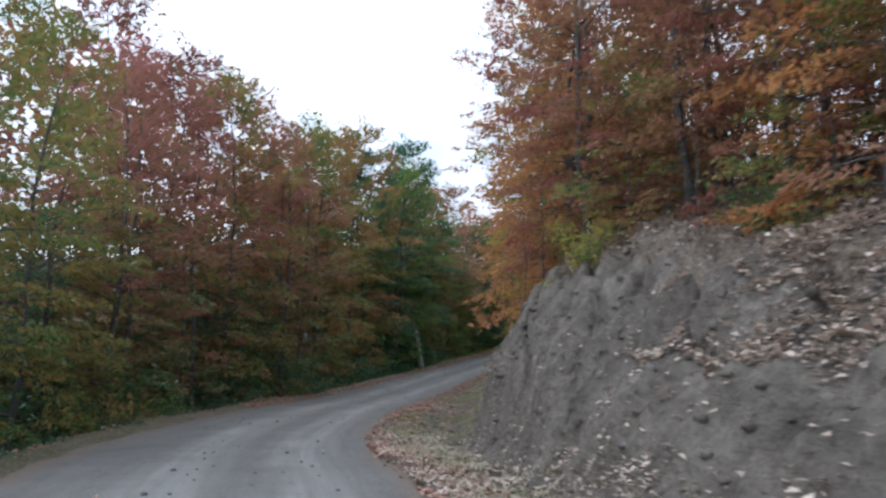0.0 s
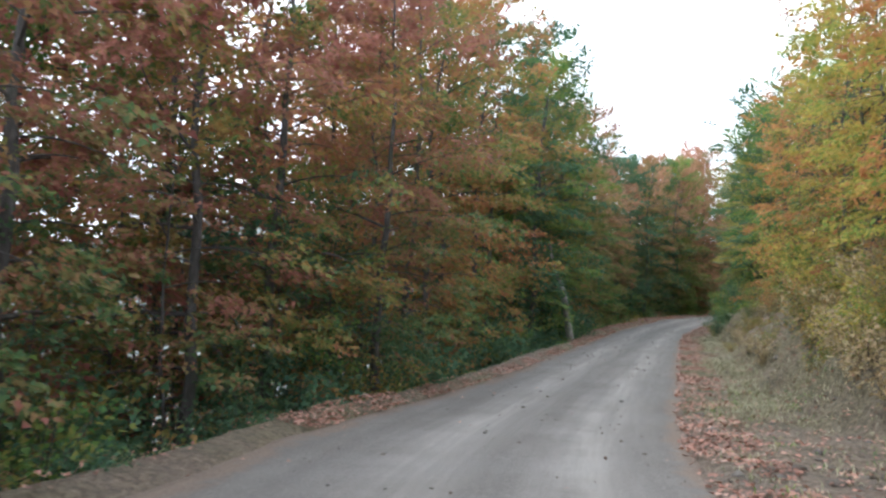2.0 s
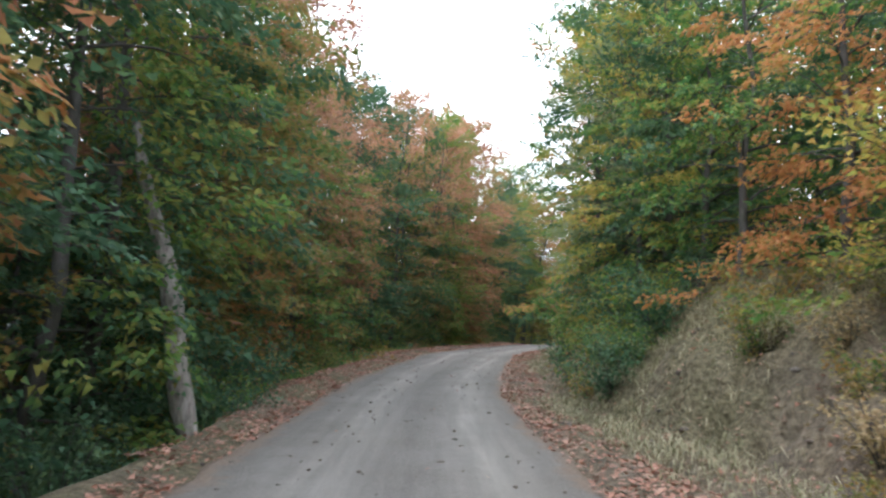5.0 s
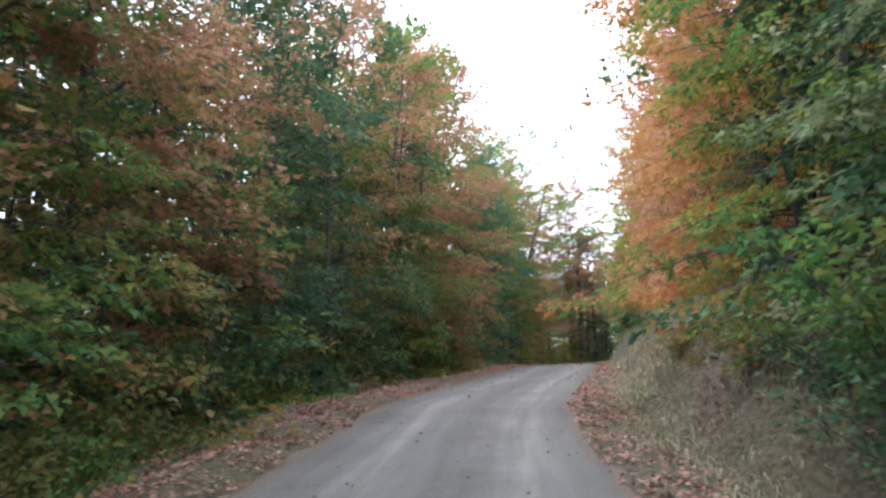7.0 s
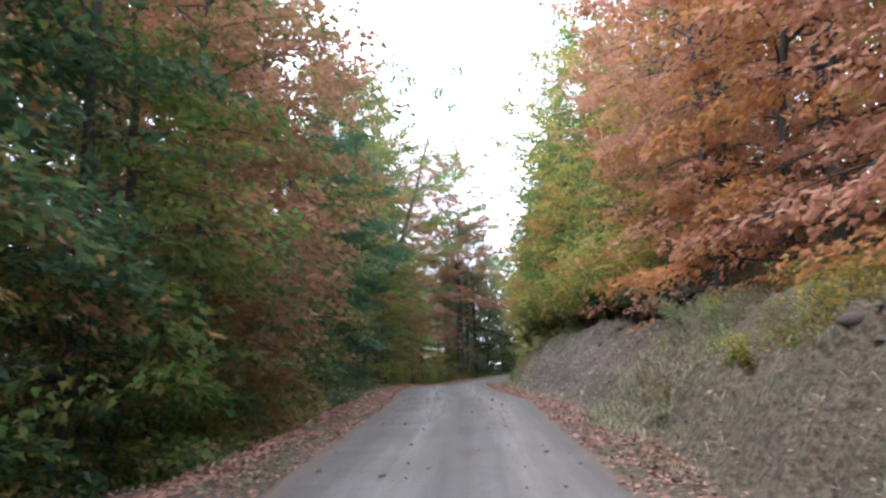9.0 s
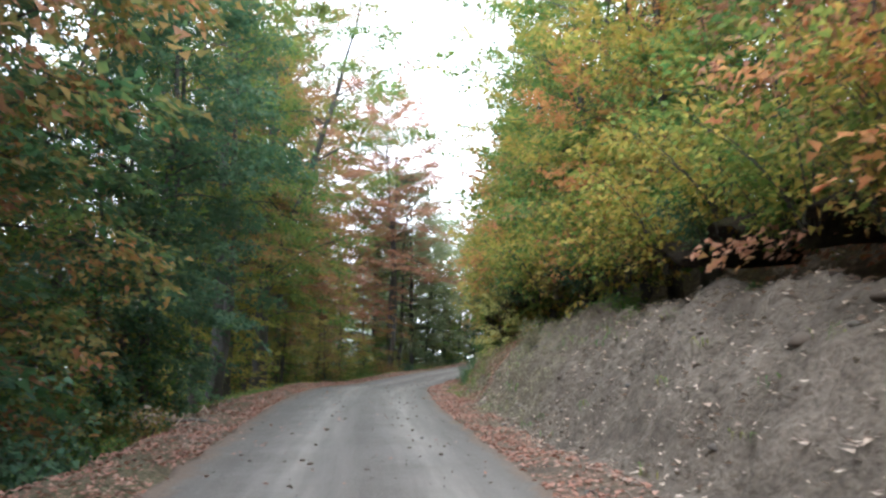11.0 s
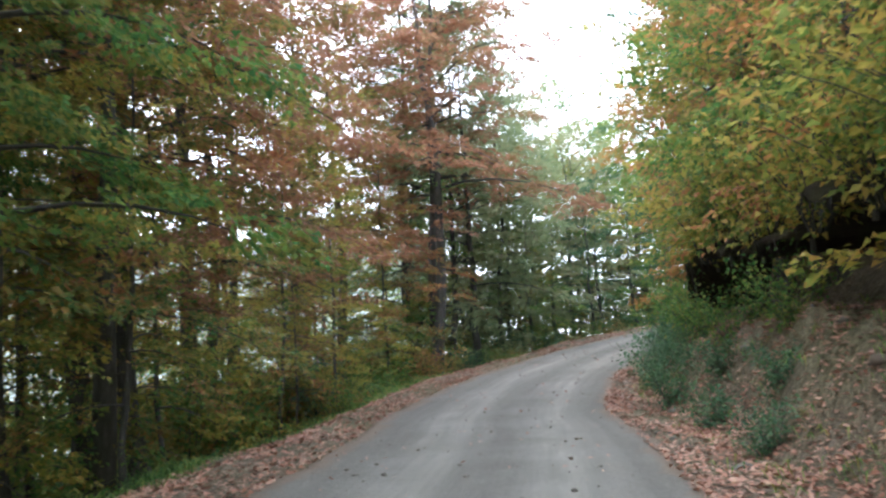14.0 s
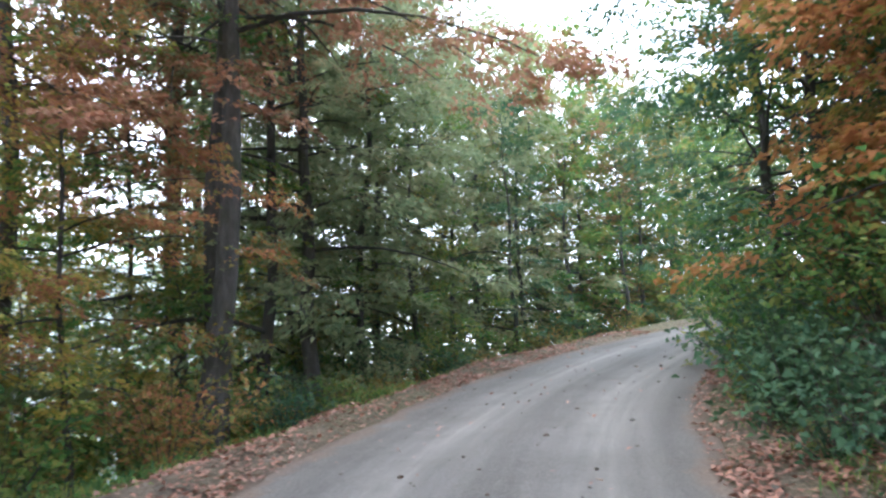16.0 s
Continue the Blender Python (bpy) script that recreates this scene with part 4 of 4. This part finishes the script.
# low leafy trees that close the wood under the crowns
s = 13.0
while s < 100:
    if not 30 < s < 53:
        tree(SKIRT, s, -(edge(s, -1) + 5.0 + place_rng.uniform(0, 1.2)), place_rng.choice((pick(LEFT, s), "deep", "olive", "green") if s < 88 else ("gold", "olive")), 7.0 + place_rng.uniform(-0.8, 1.0))
    s += place_rng.uniform(2.4, 3.2)
for k in range(7):
    tree(NEAR, 53.0 + 2.1 * k, -6.8 - 0.6 * (k % 2), ("olive", "green", "mixed", "deep", "rust", "green", "rust")[k], 13.5 + 0.3 * k)
# the wood behind
for row, (dl, dr) in enumerate(((6.6, 4.2), (10.2, 8.5))):
    s = -2.0 + row
    while s < 172:
        if 10 + 8 * row < s < 101 or 135 < s < 168:
            height = float(along(TALL, s)) * place_rng.uniform(0.88, 1.04) + float(np.interp(s, (21, 25, 33, 37), (0.0, 4.4, 4.4, 0.8)))
            tree((NEAR if s < 40 else FAR) if row == 0 else BACK, s, -(edge(s, -1) + dl + place_rng.uniform(-1, 1)), pick(LEFT_BACK if s < 40 else LEFT, s), height, group="forest trees")
        if dr and (3 if row == 0 else 40) < s < (152 if row == 0 else 126):
            back = float(np.interp(s, (0, 10, 16), (2.6, 2.0, 0.0)))
            tree(BACK if row else FAR, s, edge(s, 1) + dr + back + place_rng.uniform(-1, 1), pick(RIGHT, s), place_rng.uniform(0.85, 1.05) * float(along(TALL_RIGHT, s)), group="forest trees")
        s += place_rng.uniform(3.0, 4.0)

def thicket(name, label, leaf, bushes):
    """Undergrowth that runs together: bushes (kind, s, d, size) in one mesh."""
    vs, fs, count = [], [], 0
    for kind, s, d, size in bushes:
        me = kind[-1]
        v, f = np.zeros(len(me.vertices) * 3), np.zeros(len(me.loops), np.int32)
        me.vertices.foreach_get("co", v)
        me.loops.foreach_get("vertex_index", f)
        a = place_rng.uniform(0, 6.283)
        turn = np.array([[math.cos(a), -math.sin(a), 0], [math.sin(a), math.cos(a), 0], [0, 0, 1]])
        vs.append(v.reshape(-1, 3) @ turn.T * size + spot(s, d))
        fs.append(f.reshape(len(me.polygons), -1) + count)
        count += len(me.vertices)
    tagged(new(name, mesh_of(name, np.vstack(vs), np.vstack(fs), LEAF[leaf])), label, "undergrowth", kind="stuff")


# undergrowth: a low dense hedge of bushes and saplings at the wood's edge
hedge = []
s = 9.0
while s < 103:
    if not 30 < s < 46:
        plant(place_rng.choice(BUSH), s, -(edge(s, -1) + (0.95 if s < 54 else 2.7 if 64 < s < 80 else 1.45) + place_rng.uniform(0, 0.9)), pick(LOW, s), place_rng.uniform(0.6, 1.0), "bush", "bush", "roadside bushes")
    hedge.append((BUSH[2], s + 0.6, -(edge(s, -1) + (1.9 if 30 < s < 46 else 2.8) + place_rng.uniform(0, 1.4)), place_rng.uniform(0.95, 1.35)))
    for more in () if 30 < s < 46 else (0.0, 0.8):
        plant(place_rng.choice(SAPLING), s + 0.5 + more, -(edge(s, -1) + 2.4 + place_rng.uniform(0, 2.2)), place_rng.choice((pick(LEFT, s), pick(LOW, s), pick(LOW, s))), place_rng.uniform(0.7, 1.15), "sapling", "sapling", "roadside saplings")
    s += place_rng.uniform(1.2, 1.8)
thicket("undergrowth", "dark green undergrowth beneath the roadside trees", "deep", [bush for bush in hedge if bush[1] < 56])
thicket("undergrowth", "green undergrowth beneath the roadside trees", "green", [bush for bush in hedge if bush[1] >= 56])
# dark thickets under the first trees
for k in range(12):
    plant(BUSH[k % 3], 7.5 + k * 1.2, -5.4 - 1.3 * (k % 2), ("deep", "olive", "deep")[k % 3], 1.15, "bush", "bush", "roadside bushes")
for k in range(7):
    plant(BUSH[2], 51.5 + k * 1.5, -5.2 - 0.9 * (k % 2), ("deep", "green", "olive")[k % 3], 1.2, "bush", "bush", "roadside bushes")
# light young growth on the slope below the stand, no higher than the road allows one to look over
for k in range(30):
    s = 112.0 + k * 0.95
    plant(SAPLING[k % 3], s + 0.4, -(5.6 + 4.5 * ((k * 3) % 7) / 6), ("gold", "green", "mixed", "olive", "gold", "green")[k % 6], 0.8, "sapling", "sapling", "roadside saplings")
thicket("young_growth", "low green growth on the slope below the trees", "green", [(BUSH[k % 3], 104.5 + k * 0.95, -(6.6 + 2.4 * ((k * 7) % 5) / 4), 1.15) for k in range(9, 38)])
thicket("slope_growth", "yellow-green brush farther down the slope", "gold", [(BUSH[2], 104.0 + k * 1.1, -(10.0 + 1.5 * (k % 3)), 1.7) for k in range(36)])
for k in range(22):
    plant(BUSH[k % 3], 125.5 + k * 0.62, -(4.3 + 0.55 * (k % 4)), ("green", "olive", "deep", "mixed", "green")[k % 5], 0.8, "bush", "bush", "roadside bushes")
for k in range(14):
    plant(BUSH[2], 123.0 + k * 0.85, -(6.6 + 0.9 * (k % 4)), ("olive", "green", "mixed", "deep")[k % 4], 1.3, "bush", "bush", "roadside bushes")
# brush along the verge where the road bends away
for k in range(16):
    plant(BUSH[k % 3], 133.6 + k * 1.25, -(3.7 + 0.35 * (k % 3)), ("green", "olive", "sage", "deep", "mixed")[k % 5], 0.6 + 0.03 * k, "bush", "bush", "roadside bushes")
# young beeches and brush that grow on the turf's lip and hang over the hollow
for k in range(46):
    s = 87.5 + k * 0.91 if k < 41 else 40.2 + (k - 41) * 1.35
    foot = float(along(HALF, s) + brow_at(s) + along(FOOT, s))
    top = float(spot(s, foot + NOTCH + 0.25)[2] - spot(s, foot + 0.4)[2] + gap_at(s)) + 0.3
    if k % 2:
        plant(BUSH[2], s, foot + 0.15, ("green", "gold", "olive", "gold")[k % 4], 0.95, "bush", "bush", "roadside bushes", lift=top - 0.25)
        if s < 114:
            plant(BUSH[k % 3], s + 0.4, foot + 0.02, ("olive", "deep", "green")[k % 3], 0.75, "bush", "bush", "roadside bushes", lift=top - 0.45)
    else:
        plant(SAPLING[k % 2], s, foot + 0.4, ("gold", "green", "orange", "green", "mixed")[k % 5], 1.0, "sapling", "sapling", "roadside saplings", lift=top)
# bushes on the right-hand side, where the bank is low or overgrown
for s, d, leaf, size in ((11.8, 5.0, "gold", 0.5), (13.2, 5.2, "gold", 0.5), (15.0, 5.6, "olive", 0.7), (9.0, 6.6, "green", 0.6), (40.0, 5.6, "olive", 0.8),
                         (54.5, 4.4, "green", 1.1), (56.5, 3.9, "deep", 0.8), (58.2, 3.6, "deep", 0.9), (59.8, 3.6, "green", 0.9), (61.2, 3.7, "deep", 0.8), (63.5, 3.6, "olive", 0.8),
                         (75.0, 5.2, "green", 0.7), (78.0, 5.0, "gold", 0.8), (97.6, 4.4, "green", 0.5)):
    plant(BUSH[int(s) % 3], s, d, leaf, size, "bush", "bush", "roadside bushes")
for k in range(12):
    plant(BUSH[k % 3], 131.0 + k * 0.9, 2.7 + 0.4 * (k % 2) - 0.03 * k, ("deep", "deep", "green")[k % 3], 1.0 + 0.03 * k, "bush", "bush", "roadside bushes", label="tall evergreen bush with dark leaves beside the road")
for k in range(22):
    s = 116.5 + k * 0.85
    plant(BUSH[k % 3], s, float(along(HALF, s)) + 0.95 + 0.45 * (k % 3), ("deep", "deep", "green")[k % 3], 0.5 + 0.022 * k, "bush", "bush", "roadside bushes", label="evergreen bush with glossy dark leaves on the bank's foot")


# ---- fallen leaves, dry grass, stones ----
def scatter(name, label, category, seed, zones, size, mat, lift=0.03, upright=0.35):
    """Leaves lying on the ground in zones (s from, s to, distance from the edge from, to, side, number), thicker in patches."""
    rng = np.random.default_rng(seed)
    base, size_ = [], []
    for a, z, near, wide, side, n in zones:
        s, r = rng.uniform(a, z, n * 2), rng.uniform(0, 1, n * 2) * (wide - near) + near
        keep = value_noise(s / 0.8, r / 0.6, seed + 7, 3) + rng.normal(0, 0.18, n * 2) > 0.0
        s, r = s[keep], r[keep]
        d = np.where(side > 0, along(HALF, s) + r, -along(HALF_LEFT, s) - r)
        p = spot(s, d)
        p[:, 2] += lift
        base.append(p)
        size_.append(size * rng.uniform(0.6, 1.35, len(p)))
    base, size_ = np.vstack(base), np.concatenate(size_)
    az = rng.uniform(0, 6.283, len(base))
    way = np.column_stack([np.cos(az), np.sin(az), rng.normal(0.12, upright * 0.6, len(base))])
    nrm = np.array([0, 0, 1.0]) + rng.normal(0, upright, (len(base), 3))
    v, f = blades(rng, base, way, nrm, size_, "half")
    tagged(new(name, mesh_of(name, v, f, mat)), label, category, kind="stuff")


scatter("leaf_litter", "fallen reddish-brown beech leaves along the road's edges", "leaves", 71,
        ((-4, 144, -0.15, 0.8, 1, 34000), (24, 31, -0.15, 0.6, -1, 1500), (31, 46, -0.15, 0.3, -1, 1700), (46, 50, -0.15, 0.6, -1, 800), (-4, 24, 0.25, 0.7, -1, 700), (50, 144, -0.15, 0.95, -1, 26000), (55, 85, 0.6, 1.9, -1, 8000), (16, 86, 0.6, 4.0, 1, 11000), (104, 132, 0.5, 3.6, 1, 34000), (14, 100, 1.0, 3.0, -1, 4000), (102, 134, 0.8, 2.2, -1, 3500)),
        0.066, LEAF["fallen"])
scatter("bank_leaves", "pale beige dry leaves strewn over the cut bank", "leaves", 73,
        ((-2, 16, 0.0, 1.3, 1, 9000), (-2, 8, 1.9, 3.8, 1, 22000), (8, 16, 3.2, 4.6, 1, 2500), (-2, 17, 3.6, 7.5, 1, 9000), (-2, 16, 0.9, 2.2, 1, 1200), (86, 108, 0.6, 4.5, 1, 5500)),
        0.075, LEAF["litter"])
scatter("road_leaves", "single dry leaves lying on the gravel", "leaves", 72, ((-2, 84, -1.7, 0.0, 1, 50), (-2, 84, -2.0, 0.0, -1, 70), (84, 144, -1.7, 0.0, 1, 190), (84, 144, -2.0, 0.0, -1, 260)), 0.06, LEAF["fallen"], 0.03)


def grass(name, label, seed, zones, mat):
    rng = np.random.default_rng(seed)
    vs = []
    for a, z, near, wide, side, tufts, length in zones:
        s, r = rng.uniform(a, z, tufts * 2), rng.uniform(near, wide, tufts * 2)
        keep = value_noise(s / 2.2, r / 1.3, seed + 3, 3) + rng.normal(0, 0.1, tufts * 2) > 0.02
        s, r = s[keep], r[keep]
        tufts = len(s)
        d = np.where(side > 0, along(HALF, s) + r, -along(HALF_LEFT, s) - r)
        root = np.repeat(spot(s, d), 8, 0) + rng.normal(0, 0.1, (tufts * 8, 3)) * [1, 1, 0.2]
        n = len(root)
        az = rng.uniform(0, 6.283, n)
        out = np.column_stack([np.cos(az), np.sin(az), np.zeros(n)])
        L = length * rng.uniform(0.5, 1.4, n)[:, None]
        lean = rng.uniform(0.5, 2.3, n)[:, None]
        wide_ = np.column_stack([-np.sin(az), np.cos(az), np.zeros(n)]) * rng.uniform(0.003, 0.009, (n, 1))
        mid = root + out * L * lean * 0.3 + [0, 0, 1] * L * 0.5
        tip = root + out * L * lean * 0.9 + [0, 0, 1] * L * (0.85 - 0.35 * lean)
        vs.append(np.stack([root - wide_ - [0, 0, 0.03], mid + wide_, mid - wide_, tip], 1))
    v = np.concatenate(vs)
    i = np.arange(len(v))[:, None] * 4
    f = np.concatenate([i + [0, 1, 2], i + [2, 1, 3]], 1).reshape(-1, 3)
    tagged(new(name, mesh_of(name, v.reshape(-1, 3), f, mat)), label, "grass", kind="stuff")


grass("dry_grass", "dry straw-coloured grass on the cut bank", 81, ((4, 17, 0.25, 1.2, 1, 300, 0.12), (15, 30, 0.3, 2.5, 1, 420, 0.1), (28, 36, 0.9, 3.8, 1, 350, 0.16), (36, 56, 0.6, 4.5, 1, 1700, 0.2), (60, 86, 0.6, 4.2, 1, 3800, 0.2), (98, 112, 0.7, 3.2, 1, 450, 0.14)), LEAF["straw"])
grass("green_grass", "low green grass and weeds beside the road", 82, ((28, 70, 0.9, 2.4, -1, 900, 0.22), (0, 145, 1.0, 2.4, -1, 800, 0.22), (104, 136, 1.1, 6.0, -1, 2600, 0.26), (14, 32, 0.3, 2.4, 1, 260, 0.1), (84, 104, 0.8, 3.0, 1, 200, 0.18), (104, 132, 0.5, 3.2, 1, 900, 0.2)), LEAF["green"])


def stones(name, label, seed, number, zone, size, mat=None):
    rng = np.random.default_rng(seed)
    a, z, near, wide = zone
    ico = bmesh.new()
    bmesh.ops.create_icosphere(ico, subdivisions=1, radius=1)
    v0 = np.array([v.co[:] for v in ico.verts])
    f0 = np.array([[v.index for v in f.verts] for f in ico.faces])
    ico.free()
    p = spot(rng.uniform(a, z, number), rng.uniform(near, wide, number))
    k = size * rng.lognormal(0, 0.45, number).clip(0.3, 2.2)
    sc = rng.uniform(0.6, 1.3, (number, 1, 3)) * [1, 1, 0.6]
    v = p[:, None] + (v0[None] * (1 + rng.normal(0, 0.16, (number, len(v0), 1)))) * sc * k[:, None, None]
    f = (f0[None] + np.arange(number)[:, None, None] * len(v0)).reshape(-1, 3)
    tagged(new(name, mesh_of(name, v.reshape(-1, 3), f, mat or STONE)), label, "stones", kind="stuff")


stones("gravel", "loose dark pebbles on the gravel road", 91, 1500, (-4, 140, -2.1, 1.8), 0.018)
stones("verge_stones", "small earthy stones at the foot of the bank", 92, 600, (-2, 134, 1.9, 4.2), 0.05)


# ---- single things ----
def leaning_trunk(s, d):
    """A pale leaning trunk at the very edge of the road, wound with ivy."""
    x, y, z = spot(s, d).tolist()
    root = new("leaning_tree")
    n = NORM[int((s - S0) / STEP)]
    root.matrix_world = pose(x, y, z - 0.05, 0, 0, math.degrees(math.atan2(-n[1], -n[0])))
    rng = np.random.default_rng(101)
    u = np.linspace(0, 1, 14)
    p = np.column_stack([1.1 * u**1.2 + 0.06 * np.sin(9 * u), 0.15 * np.sin(4 * u), 4.6 * u - 0.3])
    r = np.linspace(0.17, 0.07, 14) * (1 + 0.12 * rng.normal(size=14))
    trunk = new("trunk", mesh_of("trunk", *tube(p, r, 9), BIRCH, True))
    trunk.parent = root
    k = rng.integers(3, 14, 900)
    base = p[k] + rng.normal(0, 0.16, (900, 3)) * [1, 1, 1.2]
    v, f = blades(rng, base, rng.normal(0, 1, (900, 3)) + [0, 0, -0.3], rng.normal(0, 1, (900, 3)), 0.09 * rng.uniform(0.6, 1.3, 900))
    ivy = new("ivy", mesh_of("ivy", v, f, LEAF["deep"]))
    ivy.parent = root
    tagged(ivy, kind="stuff")
    tagged(root, "pale leaning trunk wound with dark ivy at the road's edge", "tree", "roadside trees")


def fallen_branch(s, d, turn):
    """A broken bough lying on the verge, with withered leaves still on it."""
    x, y, z = spot(s, d).tolist()
    root = new("fallen_branch")
    n = NORM[int((s - S0) / STEP)]
    root.matrix_world = pose(x, y, z + 0.02, 0, 0, math.degrees(math.atan2(n[1], n[0])) + turn)
    rng = np.random.default_rng(111)
    u = np.linspace(0, 1, 9)
    p = np.column_stack([2.0 * u - 1.0, 0.2 * np.sin(4 * u), 0.1 + 0.16 * np.sin(3 * u) + 0.05 * np.sin(11 * u)])
    stem = new("bough", mesh_of("bough", *tube(p, np.linspace(0.03, 0.008, 9), 6), BIRCH, True))
    stem.parent = root
    ends = []
    for k in range(7):
        a = p[1 + k]
        way = np.array([0.35, rng.choice([-1, 1]) * rng.uniform(0.3, 0.7), rng.uniform(0.0, 0.35)])
        q = a + way * np.linspace(0, 1, 4)[:, None] * rng.uniform(0.5, 0.9)
        twig = new("twig", mesh_of("twig", *tube(q, np.linspace(0.01, 0.003, 4), 4), BIRCH, True))
        twig.parent = root
        ends.append(q)
    ends = np.vstack(ends + [p[3:]])
    base = ends[rng.integers(0, len(ends), 220)] + rng.normal(0, 0.07, (220, 3))
    v, f = blades(rng, base, rng.normal(0, 1, (220, 3)) + [0, 0, -0.3], rng.normal(0, 1, (220, 3)), 0.09 * rng.uniform(0.6, 1.3, 220))
    leaves = new("withered_leaves", mesh_of("withered_leaves", v, f, LEAF["litter"]))
    leaves.parent = root
    tagged(leaves, kind="stuff")
    tagged(root, "broken beech bough with withered pale leaves on the verge", "branch")


fallen_branch(99.0, -3.5, 155)
leaning_trunk(49.0, -2.9)
plant(SAPLING[0], 106.6, 3.6, "pale", 0.4, "sapling", "sapling", "roadside saplings")
plant(SAPLING[1], 77.5, 5.0, "gold", 0.55, "sapling", "sapling", "roadside saplings")
for k in range(60):
    s = 34 + place_rng.uniform(0, 82)
    if not (53 < s < 62 or 84 < s < 101):
        plant(BUSH[k % 2], s, float(along(HALF, s)) + 1.2 + place_rng.uniform(0, 2.4), place_rng.choice(("straw", "straw", "olive")), place_rng.uniform(0.25, 0.5), "weed", "bush", "dry weeds on the bank", label="withered low weeds on the grassy bank")
for k in range(16):
    s = 70 + k * 0.95
    plant(BUSH[k % 3], s, float(along(HALF, s)) + 1.6 + place_rng.uniform(0, 2.2), place_rng.choice(("olive", "gold", "rust", "sage")), place_rng.uniform(0.35, 0.6), "weed", "bush", "dry weeds on the bank", label="low leafy weeds on the grassy bank")
stones("earth_clods", "dry earth clods and stones on the cut bank", 93, 1100, (-1, 24, 2.3, 6.0), 0.045, SOIL)
# young green trees that come down to the road's edge, where the bank is low
for s, d, leaf in ((56.8, 4.5, "gold"), (59.4, 4.2, "sage"), (61.8, 4.3, "green"), (64.2, 4.5, "gold")):
    plant(SKIRT[int(s) % 3], s, d, leaf, 0.95)
for s, d, leaf, size in ((52.4, 3.5, "deep", 0.7), (54.0, 3.3, "green", 0.7), (55.6, 3.2, "deep", 0.6)):
    plant(BUSH[0], s, d, leaf, size, "bush", "bush", "roadside bushes")
plant(SAPLING[1], 55.2, -4.6, "orange", 0.8, "sapling", "sapling", "roadside saplings")
plant(SAPLING[0], 57.0, -4.5, "orange", 0.7, "sapling", "sapling", "roadside saplings")
# withered brush on the right-hand slope
for k in range(11):
    s = 35.5 + k * 1.15
    plant(BUSH[k % 2], s, float(along(HALF, s) + along(FOOT, s)) + 0.5 + 0.55 * (k * 5 % 4), ("tan", "olive", "tan", "straw")[k % 4], 0.5, "bush", "bush", "roadside bushes")
for k in range(18):
    s = 28 + k * 1.25 + place_rng.uniform(-0.4, 0.4)
    plant(place_rng.choice(BUSH), s, edge(s, 1) - 0.6 + place_rng.uniform(-0.9, 0.8), place_rng.choice(("olive", "gold", "orange", "mixed")), place_rng.uniform(0.45, 0.75), "bush", "bush", "roadside bushes")
for k in range(20):
    s = 26.5 + k * 0.6
    plant(BUSH[k % 3], s, edge(s, 1) - 0.9 + 0.45 * (k % 3), ("tan", "tan", "olive", "tan", "gold")[k % 5], 0.75, "bush", "bush", "roadside bushes")
for k in range(14):
    s = 51.6 + k * 0.6
    plant(BUSH[k % 3], s, float(along(HALF, s)) + 1.5 + 0.5 * (k % 3), ("deep", "green", "deep", "olive")[k % 4], 0.75, "bush", "bush", "roadside bushes")
for s, off, leaf, size in ((72.6, 1.7, "rust", 0.5), (80.6, 1.6, "tan", 0.45), (83.5, 1.7, "rust", 0.4), (88.2, 1.5, "tan", 0.5), (90.4, 1.6, "tan", 0.4), (77.0, 1.8, "tan", 0.4), (69.0, 1.9, "gold", 0.45)):
    plant(BUSH[0], s, -(edge(s, -1) + off), leaf, size, "bush", "bush", "roadside bushes")
for k in range(13):
    s = 11.5 + k * 1.05
    plant(BUSH[1], s, -(edge(s, -1) + 0.75 + 0.15 * (k % 3)), ("deep", "sage", "deep")[k % 3], 0.5, "bramble", "bush", "roadside brambles", label="low bluish-green bramble at the road's edge")
for s, off, size in ((97.2, 1.2, 0.55), (98.6, 1.0, 0.6), (100.4, 1.1, 0.5), (95.6, 1.4, 0.5)):
    foot = float(along(HALF, s) + brow_at(s) + along(FOOT, s))
    plant(SAPLING[0], s, foot + 0.9, "pale", size, "sapling", "sapling", "roadside saplings", lift=float(spot(s, foot + NOTCH + 0.25)[2] - spot(s, foot + 0.9)[2]) + 0.5)
# young growth on top of the first bank
for s, d, leaf in ((6.5, 7.4, "rust"), (8.2, 6.9, "olive"), (9.6, 7.6, "rust"), (11.0, 6.6, "rust"), (12.4, 6.0, "olive"), (14.2, 5.8, "rust"), (15.6, 5.2, "orange"), (17.0, 5.0, "orange")):
    plant(SAPLING[int(s) % 2], s, d, leaf, 0.7, "sapling", "sapling", "roadside saplings")
